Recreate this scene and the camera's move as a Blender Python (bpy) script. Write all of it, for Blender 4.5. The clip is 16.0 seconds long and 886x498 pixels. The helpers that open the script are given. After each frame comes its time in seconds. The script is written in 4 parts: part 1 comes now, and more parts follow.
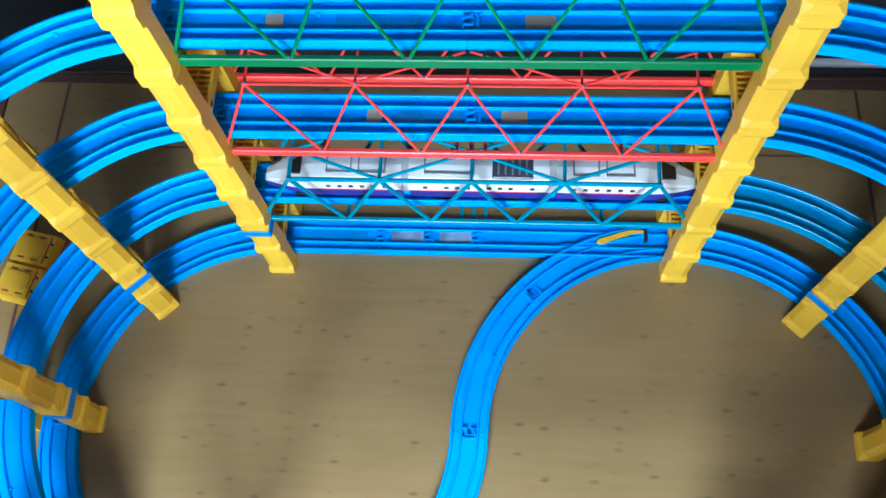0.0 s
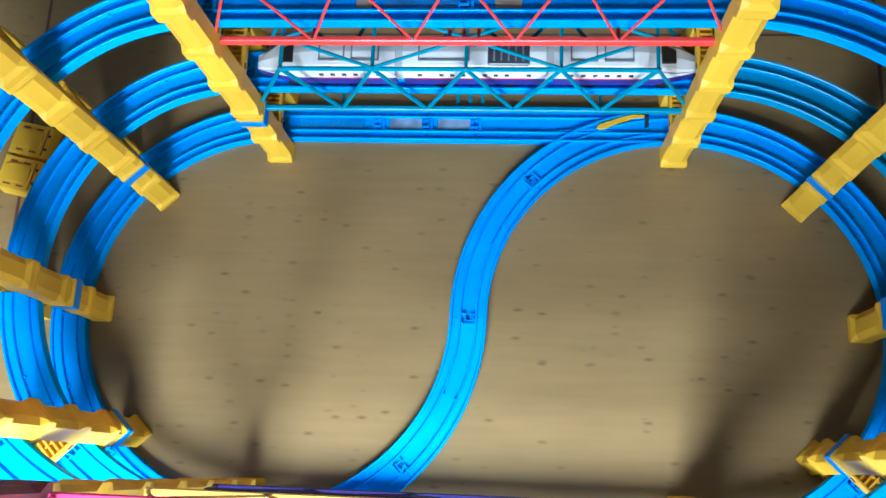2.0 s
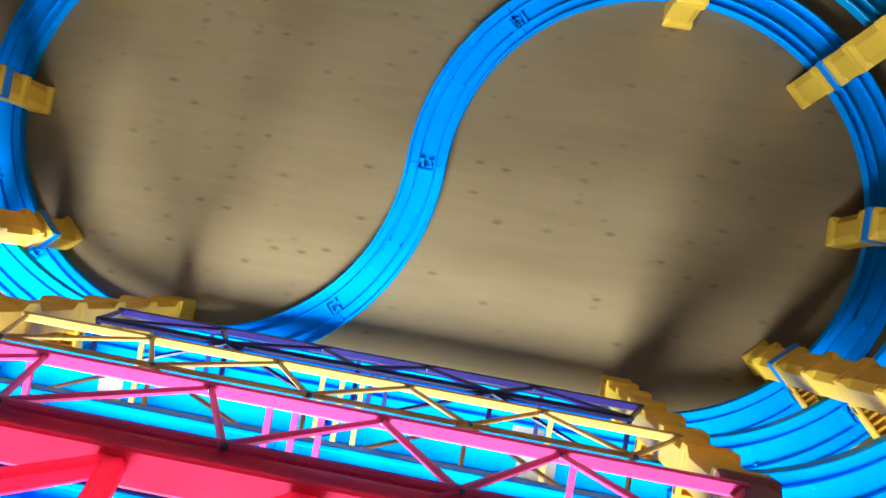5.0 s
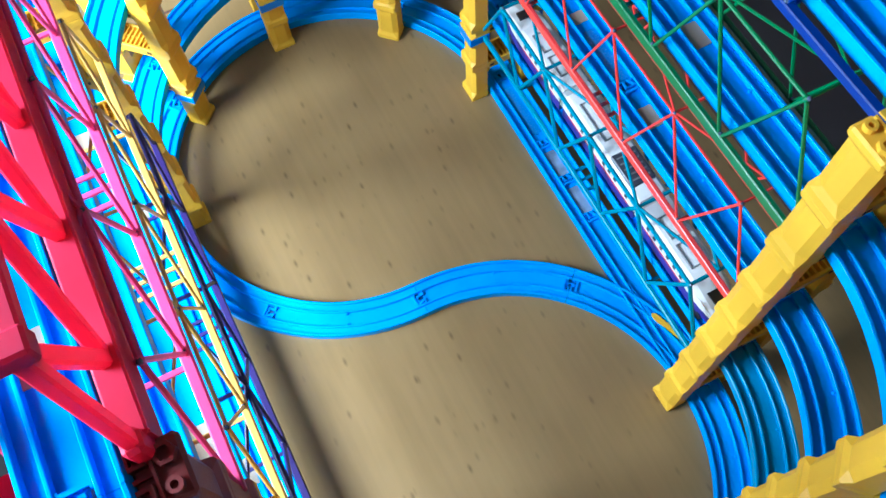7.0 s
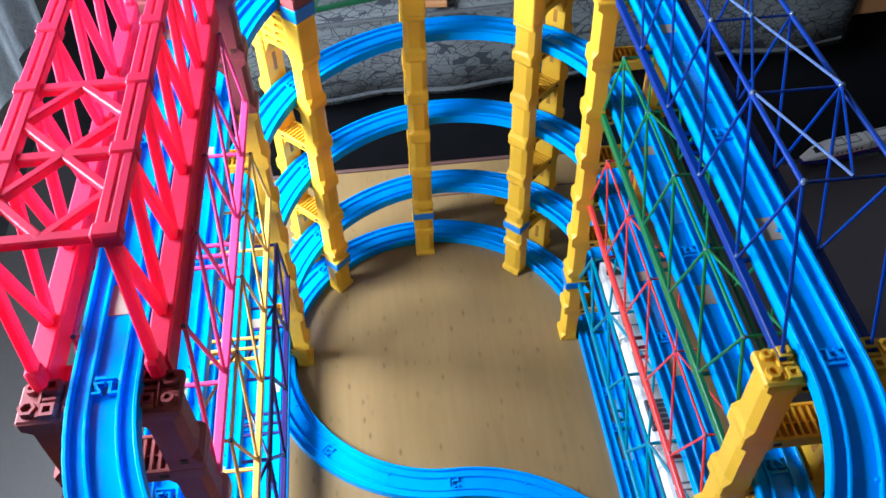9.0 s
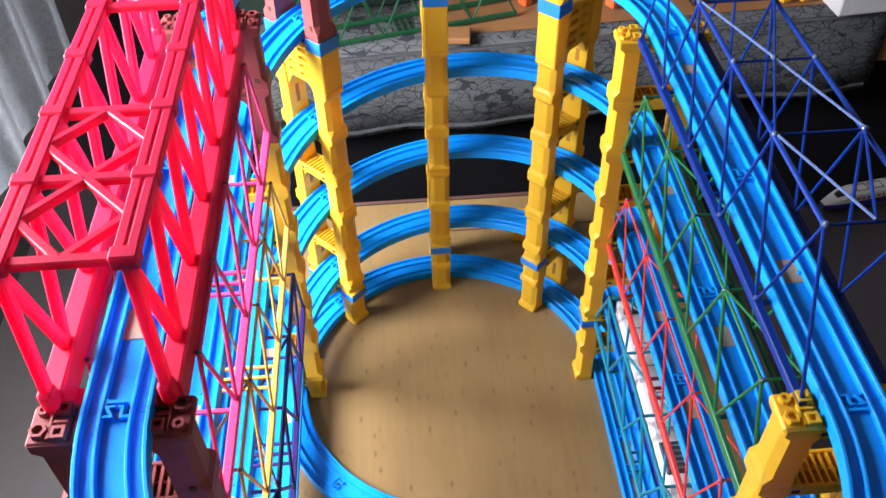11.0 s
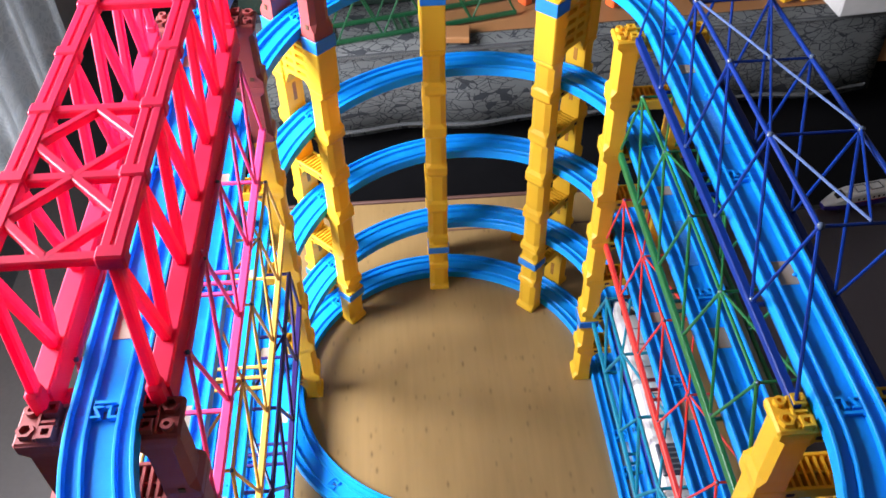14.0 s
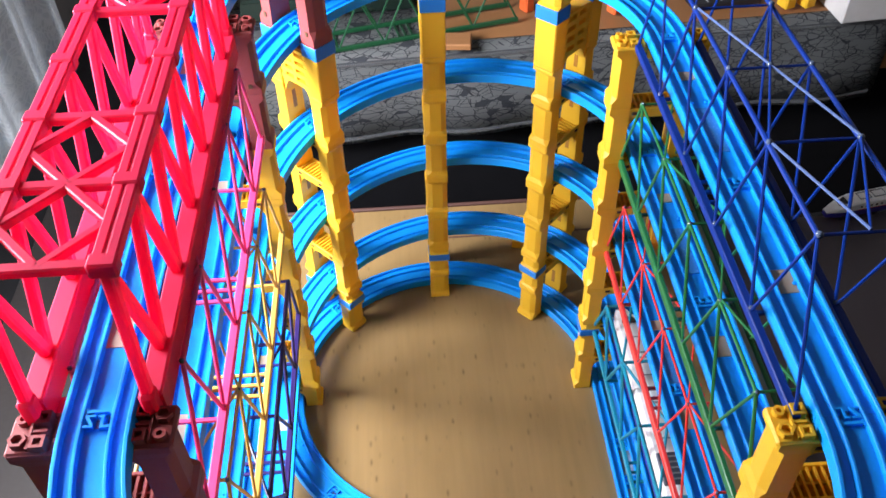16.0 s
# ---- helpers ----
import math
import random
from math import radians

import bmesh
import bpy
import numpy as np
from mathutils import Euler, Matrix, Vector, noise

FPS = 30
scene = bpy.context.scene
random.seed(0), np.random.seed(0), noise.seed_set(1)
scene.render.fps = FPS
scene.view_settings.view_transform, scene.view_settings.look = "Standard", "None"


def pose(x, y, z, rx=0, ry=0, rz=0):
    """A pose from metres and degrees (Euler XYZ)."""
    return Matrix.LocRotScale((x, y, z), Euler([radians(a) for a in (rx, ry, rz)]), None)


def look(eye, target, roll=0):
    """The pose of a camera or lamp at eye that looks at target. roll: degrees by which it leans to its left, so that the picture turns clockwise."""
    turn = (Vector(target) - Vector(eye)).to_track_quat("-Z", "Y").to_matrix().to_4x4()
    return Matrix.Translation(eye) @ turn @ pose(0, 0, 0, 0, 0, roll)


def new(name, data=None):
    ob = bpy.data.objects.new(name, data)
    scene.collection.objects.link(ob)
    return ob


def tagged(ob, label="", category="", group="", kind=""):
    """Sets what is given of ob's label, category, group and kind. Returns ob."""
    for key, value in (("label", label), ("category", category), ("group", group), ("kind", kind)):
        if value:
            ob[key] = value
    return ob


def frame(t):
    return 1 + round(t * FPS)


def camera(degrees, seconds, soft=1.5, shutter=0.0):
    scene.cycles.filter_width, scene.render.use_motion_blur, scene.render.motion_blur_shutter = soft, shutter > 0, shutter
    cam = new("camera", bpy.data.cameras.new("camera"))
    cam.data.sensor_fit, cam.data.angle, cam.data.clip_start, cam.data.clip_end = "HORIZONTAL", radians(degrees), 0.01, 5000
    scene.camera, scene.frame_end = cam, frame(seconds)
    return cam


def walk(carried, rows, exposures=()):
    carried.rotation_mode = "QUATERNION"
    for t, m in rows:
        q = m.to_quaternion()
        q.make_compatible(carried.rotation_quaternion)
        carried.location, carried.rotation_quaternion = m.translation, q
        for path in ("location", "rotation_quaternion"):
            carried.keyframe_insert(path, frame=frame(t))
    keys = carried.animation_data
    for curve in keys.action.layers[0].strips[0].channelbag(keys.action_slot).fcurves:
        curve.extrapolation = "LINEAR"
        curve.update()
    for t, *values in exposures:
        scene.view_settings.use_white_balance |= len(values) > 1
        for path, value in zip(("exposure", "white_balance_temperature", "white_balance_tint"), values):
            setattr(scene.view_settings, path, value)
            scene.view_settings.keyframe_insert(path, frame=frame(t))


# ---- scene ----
cam = camera(53.8, 16.0, soft=1.6)

# seconds, place, turn
PATH = [
    (0, (0.029, -0.164, 0.909), (-0.105, 0.587, -0.94), -8.1),
    (0.5, (0.03, -0.167, 0.91), (-0.101, 0.579, -0.941), -8.3),
    (1, (0.031, -0.171, 0.912), (-0.104, 0.543, -0.952), -9.3),
    (1.5, (0.036, -0.166, 0.913), (-0.108, 0.454, -0.983), -11.6),
    (2, (0.045, -0.154, 0.911), (-0.114, 0.333, -1.022), -16.3),
    (2.5, (0.054, -0.153, 0.919), (-0.121, 0.155, -1.05), -27.6),
    (3, (0.056, -0.14, 0.897), (-0.131, -0.015, -1.091), -54.2),
    (3.5, (0.059, -0.125, 0.86), (-0.128, -0.126, -1.132), -87.6),
    (4, (0.067, -0.103, 0.843), (-0.089, -0.136, -1.151), -98.8),
    (4.2, (0.069, -0.1, 0.836), (-0.064, -0.115, -1.159), -93.3),
    (6.3, (0.208, -0.135, 0.881), (-0.218, 0.14, -1.053), -13.1),
    (6.5, (0.235, -0.13, 0.88), (-0.298, 0.166, -1.024), -10.0),
    (7, (0.324, -0.1, 0.91), (-0.418, 0.202, -0.922), -5.4),
    (7.5, (0.411, -0.105, 0.941), (-0.547, 0.136, -0.797), -4.0),
    (8, (0.454, -0.1, 0.961), (-0.689, 0.084, -0.67), -2.8),
    (8.5, (0.488, -0.053, 0.973), (-0.784, 0.095, -0.564), -2.2),
    (9, (0.513, -0.045, 0.982), (-0.844, 0.063, -0.483), -2.1),
    (9.5, (0.513, -0.047, 0.98), (-0.895, 0.03, -0.439), -2.2),
    (12, (0.513, -0.044, 0.979), (-0.906, 0.031, -0.428), -1.5),
    (12.5, (0.511, -0.044, 0.978), (-0.905, 0.031, -0.432), -1.4),
    (13, (0.507, -0.044, 0.978), (-0.907, 0.032, -0.436), -1.5),
    (13.5, (0.507, -0.041, 0.977), (-0.908, 0.033, -0.435), -1.5),
    (14, (0.51, -0.039, 0.977), (-0.908, 0.033, -0.432), -1.5),
    (14.5, (0.511, -0.039, 0.976), (-0.911, 0.03, -0.429), -1.5),
    (15, (0.508, -0.039, 0.975), (-0.914, 0.029, -0.43), -1.5),
    (15.5, (0.506, -0.038, 0.974), (-0.918, 0.029, -0.428), -1.5),
    (16, (0.507, -0.034, 0.975), (-0.922, 0.03, -0.423), -1.7),
]
EXPOSURE = [(0, 0.0, 5050, -1), (2.0, 0.0, 5200, 0), (3.2, -0.02, 5200, 1), (4.2, -0.16, 5200, 4), (6.5, 0.05, 5130, 2), (8.5, 0.0, 5250, 6), (9.5, 0.02, 5900, 14), (12, 0.02, 6400, 19), (16, 0.02, 6400, 19)]
walk(cam, [(t, look(eye, target, roll)) for t, eye, target, roll in PATH], EXPOSURE)

# ---- light ----
world = bpy.data.worlds.new("world")
scene.world = world
world.use_nodes = True
wn = world.node_tree
sky = wn.nodes.new("ShaderNodeTexSky")
sky.sky_type, sky.sun_disc = "NISHITA", False
sky.sun_elevation, sky.sun_rotation = radians(40), radians(180)
wn.nodes["Background"].inputs[1].default_value = 0.15
wn.links.new(sky.outputs[0], wn.nodes["Background"].inputs[0])


def area(name, eye, target, sx, sy, watts, colour=(1, 1, 1)):
    d = bpy.data.lights.new(name, "AREA")
    d.shape, d.size, d.size_y, d.energy, d.color = "RECTANGLE", sx, sy, watts, colour
    ob = new(name, d)
    ob.matrix_world = look(eye, target)
    return ob


area("window_light", (-0.15, -0.93, 0.80), (-0.05, 0.1, 0.15), 0.52, 0.60, 68, (0.93, 0.97, 1.0))


# ---- materials ----
def nodes_of(m):
    m.use_nodes = True
    return m.node_tree.nodes, m.node_tree.links, m.node_tree.nodes["Principled BSDF"]


def plastic(name, colour, rough=0.38, dirt=0.18, bump=0.05, vary=0.08, scale=60.0):
    """Moulded toy plastic: dull patches, fine scuffs, a slight shift of tone between pieces."""
    m = bpy.data.materials.new(name)
    n, l, b = nodes_of(m)
    tc = n.new("ShaderNodeTexCoord")
    big = n.new("ShaderNodeTexNoise")
    big.inputs["Scale"].default_value, big.inputs["Detail"].default_value = scale * 0.35, 5
    fine = n.new("ShaderNodeTexNoise")
    fine.inputs["Scale"].default_value, fine.inputs["Detail"].default_value = scale * 9, 3
    l.new(tc.outputs["Object"], big.inputs["Vector"])
    l.new(tc.outputs["Object"], fine.inputs["Vector"])
    ramp = n.new("ShaderNodeValToRGB")
    ramp.color_ramp.elements[0].position, ramp.color_ramp.elements[1].position = 0.3, 0.7
    c = colour
    ramp.color_ramp.elements[0].color = (c[0] * (1 - dirt), c[1] * (1 - dirt), c[2] * (1 - dirt), 1)
    ramp.color_ramp.elements[1].color = (*c, 1)
    l.new(big.outputs["Fac"], ramp.inputs["Fac"])
    info = n.new("ShaderNodeObjectInfo")
    hsv = n.new("ShaderNodeHueSaturation")
    val = n.new("ShaderNodeMapRange")
    val.inputs["To Min"].default_value, val.inputs["To Max"].default_value = 1 - vary, 1 + vary
    l.new(info.outputs["Random"], val.inputs["Value"])
    l.new(val.outputs[0], hsv.inputs["Value"])
    l.new(ramp.outputs["Color"], hsv.inputs["Color"])
    l.new(hsv.outputs["Color"], b.inputs["Base Color"])
    rr = n.new("ShaderNodeMapRange")
    rr.inputs["To Min"].default_value, rr.inputs["To Max"].default_value = rough - 0.08, rough + 0.14
    l.new(fine.outputs["Fac"], rr.inputs["Value"])
    l.new(rr.outputs[0], b.inputs["Roughness"])
    bp = n.new("ShaderNodeBump")
    bp.inputs["Strength"].default_value, bp.inputs["Distance"].default_value = bump, 0.001
    l.new(fine.outputs["Fac"], bp.inputs["Height"])
    l.new(bp.outputs[0], b.inputs["Normal"])
    return m


def wood(name, light, dark, flecks=True, rough=0.42):
    """A veneered board: long soft grain, short dark flecks along it, satin varnish."""
    m = bpy.data.materials.new(name)
    n, l, b = nodes_of(m)
    tc = n.new("ShaderNodeTexCoord")

    def noise_at(sx, sy, scale, detail):
        mp = n.new("ShaderNodeMapping")
        mp.inputs["Scale"].default_value = (sx, sy, 1)
        l.new(tc.outputs["Object"], mp.inputs["Vector"])
        t = n.new("ShaderNodeTexNoise")
        t.inputs["Scale"].default_value, t.inputs["Detail"].default_value = scale, detail
        l.new(mp.outputs[0], t.inputs["Vector"])
        return t

    grain = noise_at(1.0, 14.0, 9.0, 6)
    patch = noise_at(1.0, 1.6, 7.0, 7)
    mix = n.new("ShaderNodeMix")
    mix.data_type = "RGBA"
    mix.inputs["A"].default_value, mix.inputs["B"].default_value = (*dark, 1), (*light, 1)
    add = n.new("ShaderNodeMath")
    add.operation = "MULTIPLY_ADD"
    add.inputs[1].default_value = 0.42
    l.new(grain.outputs["Fac"], add.inputs[0])
    half = n.new("ShaderNodeMath")
    half.operation = "MULTIPLY"
    half.inputs[1].default_value = 0.72
    l.new(patch.outputs["Fac"], half.inputs[0])
    l.new(half.outputs[0], add.inputs[2])
    l.new(add.outputs[0], mix.inputs["Factor"])
    out = mix.outputs["Result"]
    if flecks:
        mp = n.new("ShaderNodeMapping")
        mp.inputs["Scale"].default_value = (0.72, 2.0, 1)
        l.new(tc.outputs["Object"], mp.inputs["Vector"])
        vor = n.new("ShaderNodeTexVoronoi")
        vor.inputs["Scale"].default_value = 52
        l.new(mp.outputs[0], vor.inputs["Vector"])
        near = n.new("ShaderNodeMapRange")
        near.inputs["From Min"].default_value, near.inputs["From Max"].default_value = 0.06, 0.26
        near.inputs["To Min"].default_value, near.inputs["To Max"].default_value = 1, 0
        l.new(vor.outputs["Distance"], near.inputs["Value"])
        sep = n.new("ShaderNodeSeparateColor")
        l.new(vor.outputs["Color"], sep.inputs[0])
        some = n.new("ShaderNodeMapRange")
        some.inputs["From Min"].default_value, some.inputs["From Max"].default_value = 0.40, 0.90
        l.new(sep.outputs[0], some.inputs["Value"])
        mul = n.new("ShaderNodeMath")
        mul.operation = "MULTIPLY"
        l.new(near.outputs[0], mul.inputs[0])
        l.new(some.outputs[0], mul.inputs[1])
        mul2 = n.new("ShaderNodeMath")
        mul2.operation = "MULTIPLY"
        mul2.inputs[1].default_value = 0.55
        l.new(mul.outputs[0], mul2.inputs[0])
        fm = n.new("ShaderNodeMix")
        fm.data_type = "RGBA"
        l.new(mul2.outputs[0], fm.inputs["Factor"])
        l.new(out, fm.inputs["A"])
        fm.inputs["B"].default_value = (dark[0] * 0.3, dark[1] * 0.27, dark[2] * 0.25, 1)
        out = fm.outputs["Result"]
    l.new(out, b.inputs["Base Color"])
    rr = n.new("ShaderNodeMapRange")
    rr.inputs["To Min"].default_value, rr.inputs["To Max"].default_value = rough - 0.08, rough + 0.12
    l.new(patch.outputs["Fac"], rr.inputs["Value"])
    l.new(rr.outputs[0], b.inputs["Roughness"])
    bp = n.new("ShaderNodeBump")
    bp.inputs["Strength"].default_value, bp.inputs["Distance"].default_value = 0.08, 0.001
    l.new(grain.outputs["Fac"], bp.inputs["Height"])
    l.new(bp.outputs[0], b.inputs["Normal"])
    return m


BLUE = plastic("rail_blue", (0.0, 0.32, 0.93), 0.33, 0.14)
BLUE.node_tree.nodes["Principled BSDF"].inputs["Specular IOR Level"].default_value = 0.28
BLUE_TEAL = plastic("rail_turquoise", (0.002, 0.24, 0.50), 0.33)
YELLOW = plastic("pier_yellow", (0.90, 0.55, 0.035), 0.40, 0.1, vary=0.05)
YELLOW.node_tree.nodes["Principled BSDF"].inputs["Specular IOR Level"].default_value = 0.32
BROWN = plastic("pier_brown", (0.265, 0.058, 0.054), 0.45)
BROWN.node_tree.nodes["Principled BSDF"].inputs["Specular IOR Level"].default_value = 0.25
BAND = plastic("spacer_blue", (0.01, 0.20, 0.62), 0.4)
TEAL = plastic("paint_teal", (0.0, 0.22, 0.33), 0.35, 0.10, 0.008, 0.05, 22.0)
SCARLET = plastic("paint_scarlet", (0.80, 0.045, 0.035), 0.33, 0.10, 0.008, 0.05, 22.0)
GREEN = plastic("paint_green", (0.012, 0.16, 0.045), 0.35, 0.10, 0.008, 0.05, 22.0)
NAVY = plastic("paint_navy", (0.002, 0.026, 0.20), 0.40, 0.10, 0.008, 0.05, 22.0)
NAVY.node_tree.nodes["Principled BSDF"].inputs["Specular IOR Level"].default_value = 0.28
PURPLE = plastic("paint_purple", (0.024, 0.012, 0.105), 0.35, 0.10, 0.008, 0.05, 22.0)
AMBER = plastic("paint_amber", (0.68, 0.41, 0.085), 0.35, 0.10, 0.008, 0.05, 22.0)
PINK = plastic("paint_pink", (0.76, 0.080, 0.25), 0.35, 0.10, 0.008, 0.05, 22.0)
CRIMSON = plastic("bridge_red", (0.80, 0.034, 0.112), 0.42, 0.08)
CRIMSON.node_tree.nodes["Principled BSDF"].inputs["Specular IOR Level"].default_value = 0.45


def let_through(m, colour, share):
    """Thin coloured plastic lets some light through from behind."""
    n, l, b = nodes_of(m)
    tr = n.new("ShaderNodeBsdfTranslucent")
    tr.inputs["Color"].default_value = (*colour, 1)
    mix = n.new("ShaderNodeMixShader")
    mix.inputs[0].default_value = share
    l.new(b.outputs[0], mix.inputs[1])
    l.new(tr.outputs[0], mix.inputs[2])
    l.new(mix.outputs[0], n["Material Output"].inputs["Surface"])


let_through(CRIMSON, (0.95, 0.030, 0.17), 0.45)
let_through(YELLOW, (0.95, 0.58, 0.03), 0.27)
let_through(PINK, (0.92, 0.09, 0.33), 0.24)
let_through(AMBER, (0.85, 0.56, 0.18), 0.16)
GLUE = plastic("glue", (0.075, 0.105, 0.17), 0.10)
TAPE = plastic("tape_tan", (0.40, 0.315, 0.23), 0.7)
# paler rail blue: the sky's sheen on the rails painted as strips
RAIL_SHEEN = plastic("rail_sheen_blue", (0.045, 0.30, 0.80), 0.22, 0.45)
STICKER = plastic("worn_sticker", (0.30, 0.42, 0.62), 0.35, 0.6, scale=140)
WHITE = plastic("train_white", (0.74, 0.74, 0.73), 0.33, 0.08)
PALE = plastic("pale_grey_plastic", (0.48, 0.50, 0.50), 0.42, 0.12)
LID = plastic("dark_lid", (0.055, 0.062, 0.085), 0.35, 0.3)
INDIGO = plastic("train_stripe", (0.035, 0.02, 0.24), 0.35)
BLACK = plastic("black_plastic", (0.015, 0.015, 0.018), 0.35)
POCKET = plastic("coupling_gap", (0.002, 0.05, 0.20), 0.5)
# umber and ochre carry the shade inside holes and slots as colour
HOLE = plastic("hole_shade_umber", (0.075, 0.032, 0.010), 0.8)
SHADE = plastic("slot_shade_ochre", (0.42, 0.17, 0.012), 0.5)
GREY = plastic("grey_plastic", (0.22, 0.23, 0.24), 0.5)
# paler than the carpet: light on the floor put into the colour
LIT_FLOOR_GREY = plastic("lit_floor_grey", (0.036, 0.031, 0.028), 0.6, 0.15, scale=14)
CORDDARK = plastic("cord_dark", (0.050, 0.054, 0.058), 0.9, 0.2)
CORDPALE = plastic("cord_pale", (0.125, 0.132, 0.134), 0.9, 0.2)
# green darkened to put the shade over the cabinet into the paint
SHADED_GREEN = plastic("paint_shaded_green", (0.006, 0.065, 0.024), 0.35, 0.10)
DARK_GREEN = plastic("dark_green", (0.012, 0.022, 0.017), 0.2, 0.3)
BOARD = wood("table_veneer", (0.290, 0.188, 0.075), (0.150, 0.092, 0.035), rough=0.33)
DARKBOARD = wood("dark_tabletop", (0.054, 0.043, 0.048), (0.040, 0.032, 0.036), flecks=False, rough=0.5)
SHELFWOOD = wood("shelf_wood", (0.32, 0.15, 0.055), (0.24, 0.105, 0.04), flecks=False)
EDGE = plastic("board_edge", (0.09, 0.04, 0.03), 0.5)
CARPET = plastic("carpet", (0.018, 0.018, 0.019), 0.95, scale=30)
CARPET.node_tree.nodes["Principled BSDF"].inputs["Specular IOR Level"].default_value = 0.1
PLASTER = plastic("plaster", (0.42, 0.41, 0.39), 0.85, 0.06, scale=20)
STEEL = plastic("steel", (0.74, 0.75, 0.77), 0.3, 0.06, 0.01)
STEEL.node_tree.nodes["Principled BSDF"].inputs["Metallic"].default_value = 0.55
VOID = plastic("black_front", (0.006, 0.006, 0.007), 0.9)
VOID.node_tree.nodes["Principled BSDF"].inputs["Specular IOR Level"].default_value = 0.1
# paler copy of the navy paint: sky reflection put into the colour
NAVY_SHEEN = plastic("navy_sky_sheen", (0.10, 0.155, 0.33), 0.25, 0.1, 0.008, 0.05, 22.0)
CARD = plastic("card_white", (0.7, 0.69, 0.66), 0.7)
ORANGE = plastic("orange_plastic", (0.75, 0.13, 0.03), 0.4)


def lace_material():
    """Thin grey-white net with a denser embroidered pattern of small curved leaves."""
    m = plastic("lace", (0.53, 0.57, 0.59), 0.9, 0.25, 0.4, 0.0, 60)
    n, l, b = nodes_of(m)
    tc = n.new("ShaderNodeTexCoord")
    wob = n.new("ShaderNodeTexNoise")
    wob.inputs["Scale"].default_value = 9
    add = n.new("ShaderNodeMixRGB")
    add.blend_type = "ADD"
    add.inputs[0].default_value = 0.25
    l.new(tc.outputs["Object"], wob.inputs["Vector"])
    l.new(tc.outputs["Object"], add.inputs[1])
    l.new(wob.outputs["Color"], add.inputs[2])
    leaf = n.new("ShaderNodeTexVoronoi")
    leaf.feature, leaf.inputs["Scale"].default_value = "DISTANCE_TO_EDGE", 55
    l.new(add.outputs[0], leaf.inputs["Vector"])
    dense = n.new("ShaderNodeMapRange")
    dense.inputs["From Min"].default_value, dense.inputs["From Max"].default_value = 0.06, 0.20
    dense.inputs["To Min"].default_value, dense.inputs["To Max"].default_value = 0.50, 0.14
    l.new(leaf.outputs["Distance"], dense.inputs["Value"])
    tr = n.new("ShaderNodeBsdfTranslucent")
    tr.inputs["Color"].default_value = (0.82, 0.84, 0.84, 1)
    mix = n.new("ShaderNodeMixShader")
    l.new(dense.outputs[0], mix.inputs[0])
    l.new(b.outputs[0], mix.inputs[1])
    l.new(tr.outputs[0], mix.inputs[2])
    l.new(mix.outputs[0], n["Material Output"].inputs["Surface"])
    return m


LACE = lace_material()


